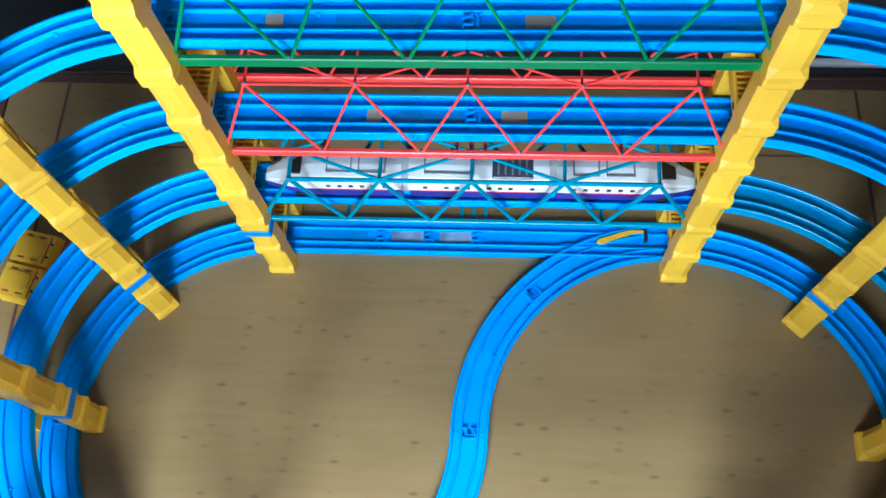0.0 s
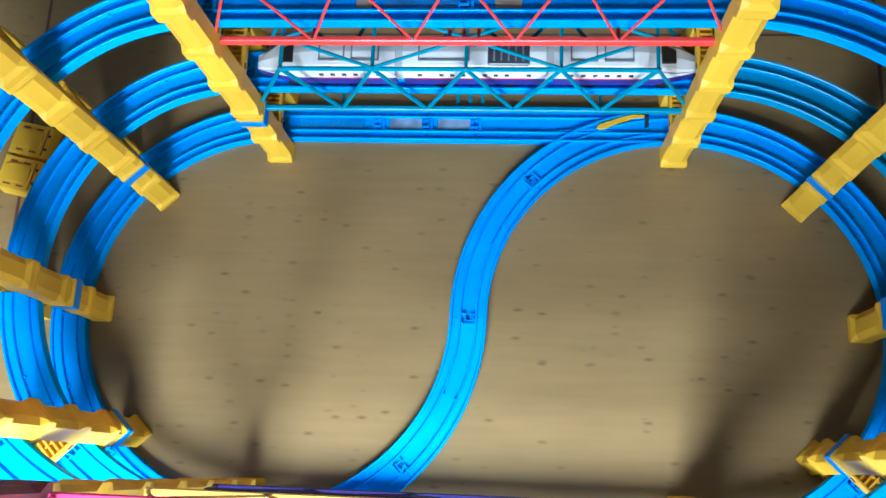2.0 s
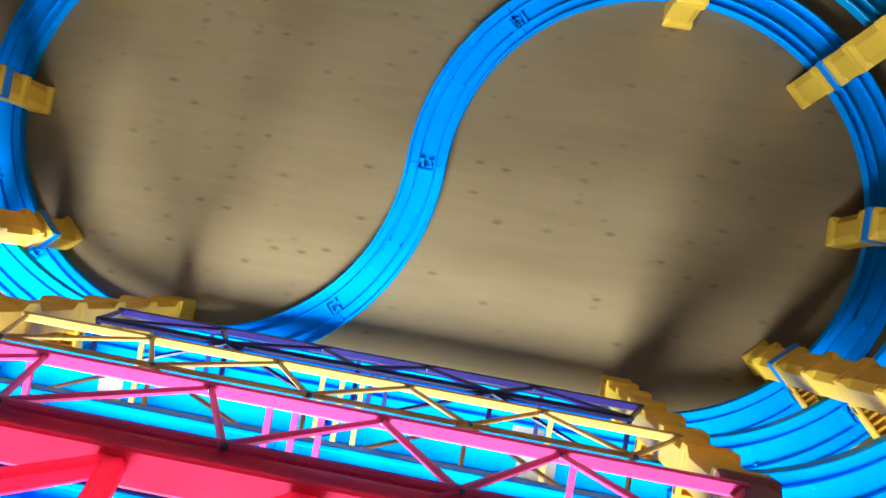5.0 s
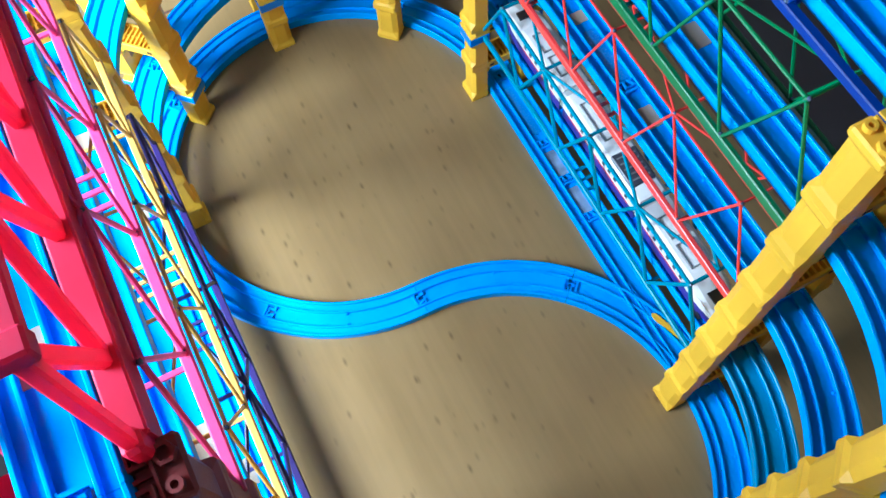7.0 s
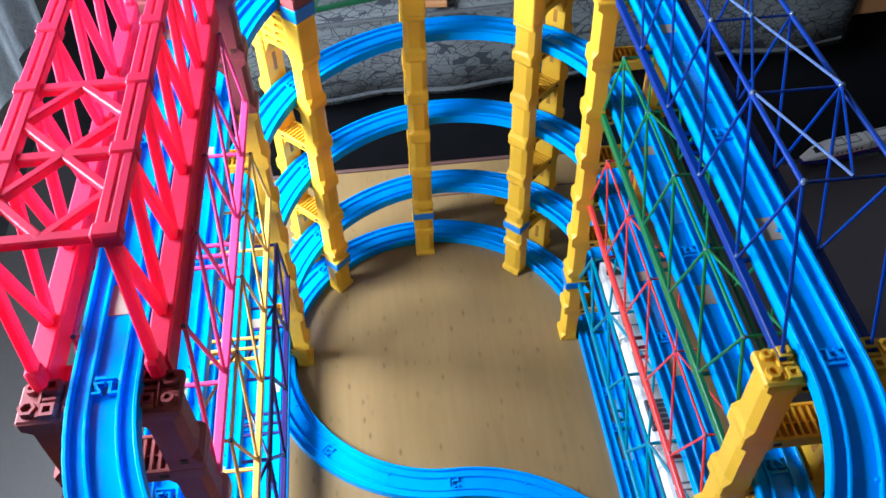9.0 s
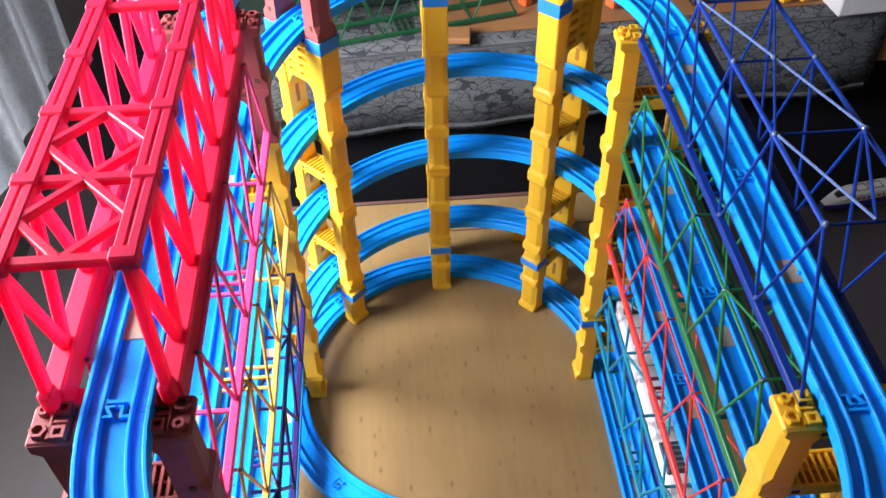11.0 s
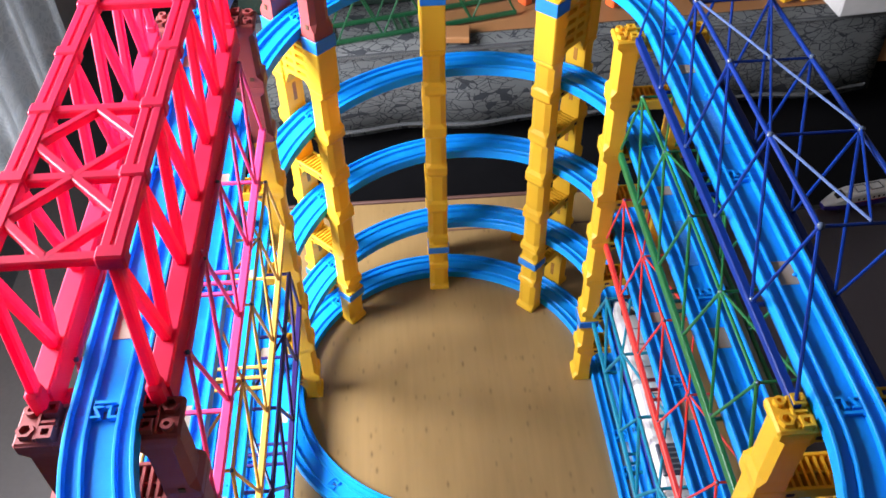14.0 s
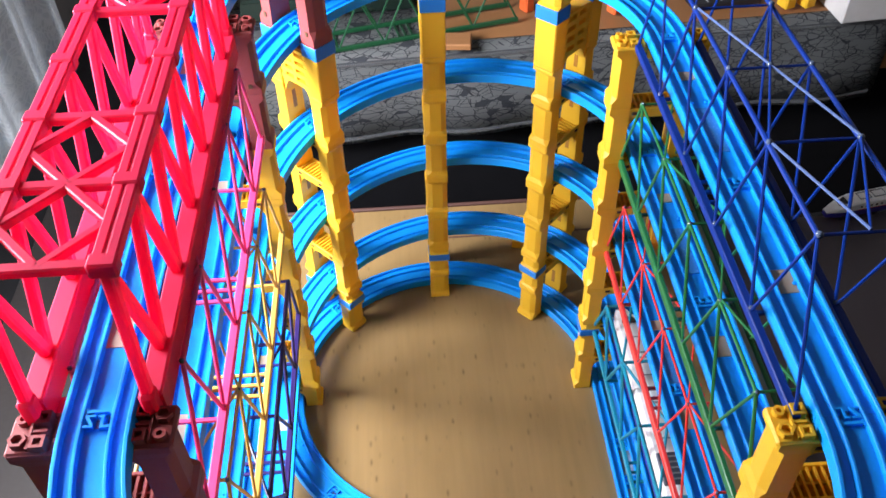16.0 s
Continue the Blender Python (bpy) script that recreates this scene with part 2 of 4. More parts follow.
def fabric_material():
    """Pale grey cloth printed with straight dark strokes that cross at all angles, and a few filled shards."""
    m = bpy.data.materials.new("shard_fabric")
    n, l, b = nodes_of(m)
    tc = n.new("ShaderNodeTexCoord")

    def math_node(op, a, c=None):
        t = n.new("ShaderNodeMath")
        t.operation = op
        for k, v in enumerate((a, c)):
            if v is None:
                continue
            if isinstance(v, (int, float)):
                t.inputs[k].default_value = v
            else:
                l.new(v, t.inputs[k])
        return t.outputs[0]

    def cells(scale, offset, turn):
        mp = n.new("ShaderNodeMapping")
        mp.inputs["Location"].default_value = offset
        mp.inputs["Rotation"].default_value = (turn, 0.3 * turn, 0.0)
        mp.inputs["Scale"].default_value = (1.0, 0.62, 1.25)
        l.new(tc.outputs["Object"], mp.inputs["Vector"])
        edge, cell = n.new("ShaderNodeTexVoronoi"), n.new("ShaderNodeTexVoronoi")
        edge.feature = "DISTANCE_TO_EDGE"
        for t in (edge, cell):
            t.inputs["Scale"].default_value = scale
            l.new(mp.outputs[0], t.inputs["Vector"])
        sep = n.new("ShaderNodeSeparateColor")
        l.new(cell.outputs["Color"], sep.inputs[0])
        return edge.outputs["Distance"], sep.outputs[0]

    # three sets of straight strokes, each broken off where another set's cell says so
    sets = [cells(58, (3.1, 1.7, 0.6), 0.5), cells(53, (7.3, 4.9, 2.2), 1.6), cells(47, (1.2, 8.3, 5.1), 2.6)]
    ink = None
    for k, (d, c) in enumerate(sets):
        stroke = math_node("MULTIPLY", math_node("LESS_THAN", d, 0.024), math_node("GREATER_THAN", sets[(k + 1) % 3][1], 0.30))
        ink = stroke if ink is None else math_node("MAXIMUM", ink, stroke)
    shard = math_node("MULTIPLY", math_node("GREATER_THAN", sets[0][1], 0.70), math_node("GREATER_THAN", sets[2][1], 0.74))
    weave = n.new("ShaderNodeTexNoise")
    weave.inputs["Scale"].default_value = 900
    blot = n.new("ShaderNodeTexNoise")
    blot.inputs["Scale"].default_value, blot.inputs["Detail"].default_value = 14, 4
    for t in (weave, blot):
        l.new(tc.outputs["Object"], t.inputs["Vector"])
    ground = n.new("ShaderNodeMix")
    ground.data_type = "RGBA"
    ground.inputs["A"].default_value, ground.inputs["B"].default_value = (0.175, 0.188, 0.186, 1), (0.225, 0.238, 0.236, 1)
    l.new(blot.outputs["Fac"], ground.inputs["Factor"])
    fill = n.new("ShaderNodeMix")
    fill.data_type = "RGBA"
    l.new(shard, fill.inputs["Factor"])
    l.new(ground.outputs["Result"], fill.inputs["A"])
    fill.inputs["B"].default_value = (0.055, 0.062, 0.072, 1)
    mix = n.new("ShaderNodeMix")
    mix.data_type = "RGBA"
    l.new(ink, mix.inputs["Factor"])
    l.new(fill.outputs["Result"], mix.inputs["A"])
    mix.inputs["B"].default_value = (0.045, 0.050, 0.057, 1)
    l.new(mix.outputs["Result"], b.inputs["Base Color"])
    b.inputs["Roughness"].default_value = 0.95
    bp = n.new("ShaderNodeBump")
    bp.inputs["Strength"].default_value, bp.inputs["Distance"].default_value = 0.4, 0.001
    l.new(weave.outputs["Fac"], bp.inputs["Height"])
    l.new(bp.outputs[0], b.inputs["Normal"])
    return m


FABRIC = fabric_material()


# ---- mesh helpers ----
def mesh_of(name, bm, material, smooth=False):
    bmesh.ops.recalc_face_normals(bm, faces=bm.faces)
    me = bpy.data.meshes.new(name)
    bm.to_mesh(me)
    bm.free()
    me.materials.append(material)
    if smooth:
        me.polygons.foreach_set("use_smooth", [True] * len(me.polygons))
    return me


def part(name, bm, material, parent=None, label="", at=None, smooth=False):
    ob = new(name, mesh_of(name, bm, material, smooth) if isinstance(bm, bmesh.types.BMesh) else bm)
    ob.parent = parent
    if at is not None:
        ob.matrix_basis = at
    if label:
        ob["label"] = label
    return ob


def thing(name, label, category, at=None, group="", kind=""):
    ob = new(name)
    if at is not None:
        ob.matrix_basis = at
    ob.empty_display_size = 0.02
    return tagged(ob, label, category, group, kind)


def box(bm, x0, x1, y0, y1, z0, z1, bevel=0.0, m=None):
    r = bmesh.ops.create_cube(bm, size=1.0)
    mat = Matrix.Translation(((x0 + x1) / 2, (y0 + y1) / 2, (z0 + z1) / 2)) @ Matrix.Diagonal((x1 - x0, y1 - y0, z1 - z0, 1))
    vs = r["verts"]
    bmesh.ops.transform(bm, matrix=mat, verts=vs)
    if bevel:
        es = list({e for v in vs for e in v.link_edges})
        r2 = bmesh.ops.bevel(bm, geom=es, offset=bevel, segments=1, affect="EDGES")
        vs = list({v for f in r2["faces"] for v in f.verts} | {v for v in vs if v.is_valid})
    if m is not None:
        bmesh.ops.transform(bm, matrix=m, verts=vs)
    return vs


def prism(bm, pts, z0, z1, m=None):
    """A flat outline raised from z0 to z1."""
    m = m or Matrix()
    lo = [bm.verts.new(m @ Vector((x, y, z0))) for x, y in pts]
    hi = [bm.verts.new(m @ Vector((x, y, z1))) for x, y in pts]
    bm.faces.new(hi)
    bm.faces.new(list(reversed(lo)))
    for i in range(len(pts)):
        j = (i + 1) % len(pts)
        bm.faces.new((lo[i], lo[j], hi[j], hi[i]))


def frustum(bm, a, b, z0, z1):
    """A block with rectangle a = (x0, x1, y0, y1) at z0 and rectangle b at z1."""
    vs = []
    for (x0, x1, y0, y1), z in ((a, z0), (b, z1)):
        vs += [bm.verts.new(p) for p in ((x0, y0, z), (x1, y0, z), (x1, y1, z), (x0, y1, z))]
    for f in ((3, 2, 1, 0), (4, 5, 6, 7), (0, 1, 5, 4), (1, 2, 6, 5), (2, 3, 7, 6), (3, 0, 4, 7)):
        bm.faces.new([vs[i] for i in f])
    return vs


def rod(bm, p, q, r, seg=8):
    p, q = Vector(p), Vector(q)
    d = q - p
    m = Matrix.Translation((p + q) / 2) @ d.to_track_quat("Z", "Y").to_matrix().to_4x4()
    bmesh.ops.create_cone(bm, cap_ends=True, segments=seg, radius1=r, radius2=r, depth=d.length, matrix=m)


def bar(bm, p, q, w, h, bevel=0.0, up=(0, 0, 1)):
    """A straight bar of section w x h from p to q; h lies along up as far as it can."""
    p, q = Vector(p), Vector(q)
    d = (q - p).normalized()
    u = Vector(up)
    s = d.cross(u)
    s = s.normalized() if s.length > 1e-4 else Vector((1, 0, 0))
    u = s.cross(d)
    m = Matrix((s, d, u)).transposed().to_4x4()
    m.translation = (p + q) / 2
    box(bm, -w / 2, w / 2, -(q - p).length / 2, (q - p).length / 2, -h / 2, h / 2, bevel, m)


def sweep(bm, profile, frames):
    """Closed profile of (side, height) points carried along frames of (place, side direction)."""
    rings = []
    for p, s in frames:
        rings.append([bm.verts.new(p + s * a + Vector((0, 0, b))) for a, b in profile])
    k = len(profile)
    for r0, r1 in zip(rings, rings[1:]):
        for i in range(k):
            bm.faces.new((r0[i], r0[(i + 1) % k], r1[(i + 1) % k], r1[i]))
    bm.faces.new(rings[0])
    bm.faces.new(list(reversed(rings[-1])))


# ---- plan ----
R = 0.216                     # one straight rail, and the radius of the curves
N_LEVEL = [0.006, 0.140, 0.269, 0.398, 0.535]
S_LEVEL = [0.050, 0.181, 0.313, 0.446, 0.577]
LEAN = (0.0050, 0.0045)       # the stacked levels lean a little to the east and north
HW = 0.0195                   # half the width of a rail


def room():
    bm = bmesh.new()
    box(bm, -2.2, 2.2, -1.0, 2.2, -0.45, -0.40)
    tagged(part("floor", bm, CARPET), "dark carpet under the tables", "floor", kind="structure")
    bm = bmesh.new()
    box(bm, -2.2, 2.2, -1.0, 2.2, 2.0, 2.06)
    tagged(part("ceiling", bm, PLASTER), "plain off-white plaster ceiling", "ceiling", kind="structure")
    for name, b in (("wall_west", (-2.26, -2.2, -1.0, 2.2, -0.45, 2.0)), ("wall_north", (-2.2, 2.2, 2.2, 2.26, -0.45, 2.0)),
                    ("wall_east", (2.2, 2.26, -1.0, 2.2, -0.45, 2.0))):
        bm = bmesh.new()
        box(bm, *b)
        tagged(part(name, bm, PLASTER), "plain off-white plaster wall", "wall", kind="structure")
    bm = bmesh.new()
    # the bay side east of x = 0.20 is unseen, added to shade the table
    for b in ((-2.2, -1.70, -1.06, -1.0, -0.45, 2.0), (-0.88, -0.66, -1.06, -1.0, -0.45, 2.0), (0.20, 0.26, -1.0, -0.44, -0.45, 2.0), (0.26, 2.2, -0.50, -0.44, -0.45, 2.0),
              # unseen opening behind the curtain, added to let sky light brighten it
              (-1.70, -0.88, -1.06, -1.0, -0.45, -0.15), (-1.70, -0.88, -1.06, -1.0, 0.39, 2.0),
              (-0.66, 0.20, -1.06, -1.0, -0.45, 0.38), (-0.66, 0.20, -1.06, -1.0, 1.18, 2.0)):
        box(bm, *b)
    tagged(part("wall_south", bm, PLASTER), "plain wall, with an unseen bay side added to shade the east", "wall", kind="structure")
    # added panel that paints the lit stretch of floor
    bm = bmesh.new()
    box(bm, -1.25, 0.19, -0.905, -0.655, -0.40, -0.394, 0.002)
    tagged(part("floor_mat", bm, LIT_FLOOR_GREY), "smooth grey panel added as the lit part of the floor below the window", "mat")
    # lace curtain hanging under the window light
    bm = bmesh.new()
    n, x0, x1 = 100, -1.36, -0.64
    top, low = [], []
    for i in range(n + 1):
        x = x0 + (x1 - x0) * i / n
        y = -0.82 + 0.012 * math.sin(i * 0.23) + 0.001 * math.sin(i * 0.71 + 1)
        top.append(bm.verts.new((x, y, 1.96)))
        low.append(bm.verts.new((x, y + 0.006 * math.sin(i * 0.23 + 0.4), -0.130)))
    for i in range(n):
        bm.faces.new((low[i], low[i + 1], top[i + 1], top[i]))
    bmesh.ops.solidify(bm, geom=bm.faces[:], thickness=0.0015)
    tagged(part("curtain", bm, LACE, smooth=True), "pale grey patterned lace curtain by the window", "curtain")


def tables():
    bm = bmesh.new()
    box(bm, -0.592, 0.62, -0.31, 0.430, -0.030, 0.0, 0.003)
    t = thing("low_table", "low table with a brown wood-veneer top, short dark flecks", "table")
    part("tabletop", bm, BOARD, t)
    for b in ((-0.5172, -0.5136, -0.309, 0.418), (0.4397, 0.4433, -0.309, 0.418), (-0.5130, 0.4390, 0.3288, 0.3312)):
        bm = bmesh.new()
        box(bm, b[0], b[1], b[2], b[3], -0.001, 0.0003)
        part("seam", bm, EDGE, t, "thin dark seam between boards")
    bm = bmesh.new()
    box(bm, -0.5925, 0.6205, 0.4190, 0.4312, -0.001, 0.0012, 0.0004)
    for b in ((-0.598, 0.626, 0.4315, 0.438), (-0.598, 0.626, -0.318, -0.3115)):
        box(bm, b[0], b[1], b[2], b[3], -0.034, 0.001, 0.002)
    box(bm, -0.600, -0.5935, -0.3115, 0.4315, -0.034, 0.001, 0.002)
    box(bm, 0.6215, 0.628, -0.3115, 0.4315, -0.034, 0.001, 0.002)
    part("edge_trim", bm, EDGE, t, "dark red-brown edge trim")
    for x in (-0.54, 0.57):
        for y in (-0.26, 0.38):
            bm = bmesh.new()
            frustum(bm, (x - .02, x + .02, y - .02, y + .02), (x - .026, x + .026, y - .026, y + .026), -0.40, -0.034)
            part("leg", bm, EDGE, t)
    bm = bmesh.new()
    box(bm, -0.53, 1.2, 0.442, 1.5, -0.05, -0.012, 0.004)
    t = thing("dark_table", "dark purple-brown tabletop beside the layout table", "table")
    part("tabletop", bm, DARKBOARD, t)
    for x in (-0.48, 1.15):
        for y in (0.5, 1.44):
            bm = bmesh.new()
            box(bm, x - .025, x + .025, y - .025, y + .025, -0.40, -0.05, 0.002)
            part("leg", bm, EDGE, t)


# ---- rails ----
SIDE = [(HW, -0.008), (HW, 0.0024), (HW - .0004, 0.0028), (HW - .0020, 0.0028), (HW - .0026, 0.0022), (HW - .0030, -0.0012), (HW - .0096, -0.0012),
        (HW - .0100, 0.0012), (HW - .0104, 0.0016), (HW - .0116, 0.0016), (HW - .0120, 0.0012), (HW - .0124, -0.0022)]
PROFILE = SIDE + [(-a, b) for a, b in reversed(SIDE)]


def leaned(p):
    return Vector((p[0] + LEAN[0] * p[2], p[1] + LEAN[1] * p[2], p[2]))


def frames_line(p, q, n=2):
    p, q = Vector(p), Vector(q)
    s = (q - p).cross(Vector((0, 0, 1))).normalized()
    return [(leaned(p.lerp(q, i / (n - 1))), s) for i in range(n)]


def frames_arc(cx, cy, r, a0, a1, height, n=13):
    """Arc of rail about (cx, cy) from a0 to a1 degrees; height is a function of the angle."""
    out = []
    sign = -1 if a1 < a0 else 1
    for i in range(n):
        a = a0 + (a1 - a0) * i / (n - 1)
        d = Vector((math.cos(radians(a)), math.sin(radians(a)), 0))
        out.append((leaned(Vector((cx, cy, height(a))) + d * r), d * sign))
    return out


def coupling(end, forward):
    """The raised tongue and catch at a rail's end, in rail coordinates."""
    p, s = end
    t = Vector((0, 0, 1)).cross(s).normalized() * forward
    m = Matrix((s, t, Vector((0, 0, 1)))).transposed().to_4x4()
    m.translation = p
    bm = bmesh.new()
    # a cross bar, a Z-shaped hook and a J-shaped catch
    prism(bm, [(-.0072, .0046), (-.0060, .0046), (-.0060, .0058), (.0060, .0058), (.0060, .0046), (.0072, .0046), (.0072, .0090), (.0060, .0090),
               (.0060, .0078), (-.0060, .0078), (-.0060, .0090), (-.0072, .0090)], -0.0022, 0.0008, m)
    prism(bm, [(-.0072, -.0040), (-.0016, -.0040), (-.0016, -.0026), (-.0046, .0026), (-.0010, .0026), (-.0010, .0040), (-.0068, .0040),
               (-.0068, .0026), (-.0036, -.0026), (-.0072, -.0026)], -0.0022, 0.0011, m)
    prism(bm, [(.0022, -.0046), (.0074, -.0046), (.0074, -.0030), (.0038, -.0030), (.0038, .0038), (.0006, .0038), (.0006, .0024), (.0022, .0024)], -0.0022, 0.0012, m)
    return bm


def gap_mark(end):
    p, s = end
    t = Vector((0, 0, 1)).cross(s).normalized()
    m = Matrix((s, t, Vector((0, 0, 1)))).transposed().to_4x4()
    m.translation = p
    bm = bmesh.new()
    box(bm, -0.0012, 0.0018, -0.0030, 0.0022, -0.0030, -0.0019, 0, m)
    box(bm, 0.0050, 0.0066, 0.0000, 0.0045, -0.0030, -0.0019, 0, m)
    return bm


def rail(frames, kind, material=BLUE, where="on yellow piers", hole=True):
    label = f"{'turquoise' if material is BLUE_TEAL else 'bright blue'} plastic toy {kind} rail {where}"
    t = thing("toy_rail", label, "toy rail", group="rails of the toy railway")
    bm = bmesh.new()
    # the body stops half a millimetre short of the joint at both ends
    fr = list(frames)
    d0 = (fr[1][0] - fr[0][0]).normalized() * 0.00018
    d1 = (fr[-1][0] - fr[-2][0]).normalized() * 0.00018
    fr[0] = (fr[0][0] + d0, fr[0][1])
    fr[-1] = (fr[-1][0] - d1, fr[-1][1])
    sweep(bm, PROFILE, fr)
    part("body", bm, material, t)
    part("coupling", coupling(frames[0], 1), material, t)
    part("pocket", gap_mark(frames[0]), POCKET, t, "dark gap in the coupling")
    if hole:
        mid = frames[len(frames) // 2]
        p = mid[0] if len(frames) > 2 else (frames[0][0] + frames[1][0]) / 2
        bm = bmesh.new()
        s = mid[1]
        m = Matrix.Translation(p + s * 0.0062 + Vector((0, 0, -0.0012)))
        bmesh.ops.create_cone(bm, cap_ends=True, segments=10, radius1=0.0016, radius2=0.0012, depth=0.003, matrix=m)
        bmesh.ops.create_cone(bm, cap_ends=True, segments=10, radius1=0.0016, radius2=0.0012, depth=0.003, matrix=Matrix.Translation(p - s * 0.0062 + Vector((0, 0, -0.0012))))
        part("peg", bm, material, t)
    return t


def along(table, ang):
    for (a0, f0), (a1, f1) in zip(table, table[1:]):
        if a1 <= ang <= a0:
            return f0 + (f1 - f0) * (a0 - ang) / (a0 - a1)
    return table[0][1] if ang > table[0][0] else table[-1][1]


WEST_RISE = ((270, 0.0), (247, 0.19), (225, 0.40), (180, 0.66), (135, 0.89), (112, 0.97), (90, 1.0))
EAST_RISE = ((90, 0.0), (67, 0.05), (45, 0.16), (0, 0.5), (-45, 0.84), (-67, 0.95), (-90, 1.0))


def west_height(k):
    """Level k leaves the south side low and reaches the north side higher."""
    a, b = S_LEVEL[k - 1], N_LEVEL[k]
    return lambda ang: a + (b - a) * along(WEST_RISE, ang)


def east_height(k):
    a, b = N_LEVEL[k] + (0.0025 if k == 0 else 0), S_LEVEL[k]
    return lambda ang: a + (b - a) * along(EAST_RISE, ang)


# lays tape, stickers and the painted sheen strips on a rail
def tape(parent, x, y, z, w, material=TAPE, label="worn tan tape patch"):
    bm = bmesh.new()
    x, y = x + LEAN[0] * z, y + LEAN[1] * z
    box(bm, x - w / 2, x + w / 2, y - 0.0078, y + 0.0078, z - 0.0022, z - 0.0016)
    part("tape_patch", bm, material, parent, label)


def railway():
    # ground loop on the west side, with the two short rails and the points
    g = N_LEVEL[0] + 0.0025
    flat = lambda a: g
    where = "flat on the brown table"
    for i in range(4):
        rail(frames_arc(-R, 0, R, 90 + 45 * i, 135 + 45 * i, flat), "curved", where=where)
    t = rail(frames_line((-R, R, g), (-R / 2, R, g)), "half-length straight", where=where, hole=False)
    tape(t, -0.160, R, g, 0.075, RAIL_SHEEN, "pale strip painted as sky sheen on the rail")
    for x in (-R / 2, -R / 4):
        t = rail(frames_line((x, R, g), (x + R / 4, R, g)), "quarter-length straight", where=where, hole=False)
        tape(t, x + R / 8 + 0.004, R, g, 0.036, STICKER, "worn white sticker strip")
    rail(frames_arc(R, 0, R, 135, 180, flat), "curved", where=where)
    rail(frames_arc(-R, 0, R, 0, -45, flat), "curved", where=where)
    rail(frames_arc(-R, 0, R, -45, -90, flat), "curved", where=where)
    points(g)
    # the climbing spiral
    for k in range(5):
        eh = east_height(k)
        for i in range(4):
            mat = BLUE_TEAL if k == 1 and i < 2 else BLUE
            rail(frames_arc(R, 0, R, 90 - 45 * i, 45 - 45 * i, eh), "curved slope", mat, "on yellow piers" if k < 4 else "on the topmost piers")
        z = S_LEVEL[k] + 0.0
        for x in (R, 0):
            t = rail(frames_line((x, -R, z), (x - R, -R, z)), "straight", where="inside a truss bridge")
            tape(t, x - ((0.066 if k == 4 else 0.085) if x else 0.14), -R, z, 0.024 if x else 0.016)
        if k < 4:
            wh = west_height(k + 1)
            for i in range(4):
                rail(frames_arc(-R, 0, R, 270 - 45 * i, 225 - 45 * i, wh), "curved slope")
            z = N_LEVEL[k + 1]
            a, b = ((-0.17, 0.064), (-0.083, 0.036), (-0.14, 0.051), (-0.15, 0.105))[k]
            t = rail(frames_line((-R, R, z), (0, R, z)), "straight", where="inside a truss bridge")
            tape(t, a, R, z, 0.013)
            tape(t, a / 2 + 0.005, R, z, 0.06, RAIL_SHEEN, "pale strip painted as sky sheen on the rail")
            t = rail(frames_line((0, R, z), (R, R, z)), "straight", where="inside a truss bridge")
            tape(t, b, R, z, 0.022)
        else:
            rail(frames_arc(-R, 0, R, 270, 225, lambda a: S_LEVEL[4]), "curved", where="on brown piers")


def points(g):
    """The set of points: a straight rail and a curve in one moulding, with a yellow lever."""
    t = thing("toy_points", "bright blue plastic toy railway points with a yellow lever", "toy rail", group="rails of the toy railway")
    bm = bmesh.new()
    sweep(bm, PROFILE, frames_line((0.0004, R, g), (R - 0.0004, R, g)))
    part("straight_track", bm, BLUE, t)
    bm = bmesh.new()
    sweep(bm, [(a, b + (0.0004 if b > -0.005 else 0)) for a, b in PROFILE], frames_arc(R, 0, R, 92, 134.9, lambda a: g))
    part("branch_track", bm, BLUE, t)
    part("coupling", coupling((Vector((0, R, g)), Vector((0, -1, 0))), 1), BLUE, t)
    part("coupling", coupling((Vector((R - R * math.sin(math.pi / 4), R * math.sin(math.pi / 4), g)), Vector((-0.7071, 0.7071, 0))), -1), BLUE, t)
    bm = bmesh.new()
    vs = [(0.1335, R - 0.0035), (0.1345, R - 0.0010), (0.1370, R + 0.0008), (0.1410, R + 0.0018), (0.160, R + 0.0088), (0.172, R + 0.0118), (0.185, R + 0.0118),
          (0.185, R + 0.0092), (0.172, R + 0.0078), (0.158, R + 0.0028), (0.1450, R - 0.0036), (0.1410, R - 0.0052), (0.1360, R - 0.0052)]
    lo = [bm.verts.new((x, y, g - 0.002)) for x, y in vs]
    hi = [bm.verts.new((x, y, g + 0.004)) for x, y in vs]
    bm.faces.new(hi)
    bm.faces.new(list(reversed(lo)))
    for i in range(len(vs)):
        j = (i + 1) % len(vs)
        bm.faces.new((lo[i], lo[j], hi[j], hi[i]))
    part("lever", bm, YELLOW, t, "yellow switch tongue")
    bm = bmesh.new()
    box(bm, 0.1856, 0.1892, R - 0.001, R + 0.0125, g - 0.0018, g + 0.0032, 0.0004)
    part("stop", bm, BLACK, t, "black stop")
    bm = bmesh.new()
    prism(bm, [(0.090, R - 0.0065), (0.128, R - 0.0028), (0.150, R - 0.0065)], g - 0.0022, g + 0.0012)
    part("frog", bm, BLUE, t)
    bm = bmesh.new()
    for c in ((0.192, 0.2125, R - 0.0086, R - 0.0076), (0.192, 0.2125, R + 0.0076, R + 0.0086), (0.2115, 0.2127, R - 0.0086, R + 0.0086)):
        box(bm, *c, g - 0.0022, g + 0.0016)
    part("guide", bm, BLUE, t)


# ---- piers ----
LEG_IN, LEG_OUT = -0.0440, -0.0235


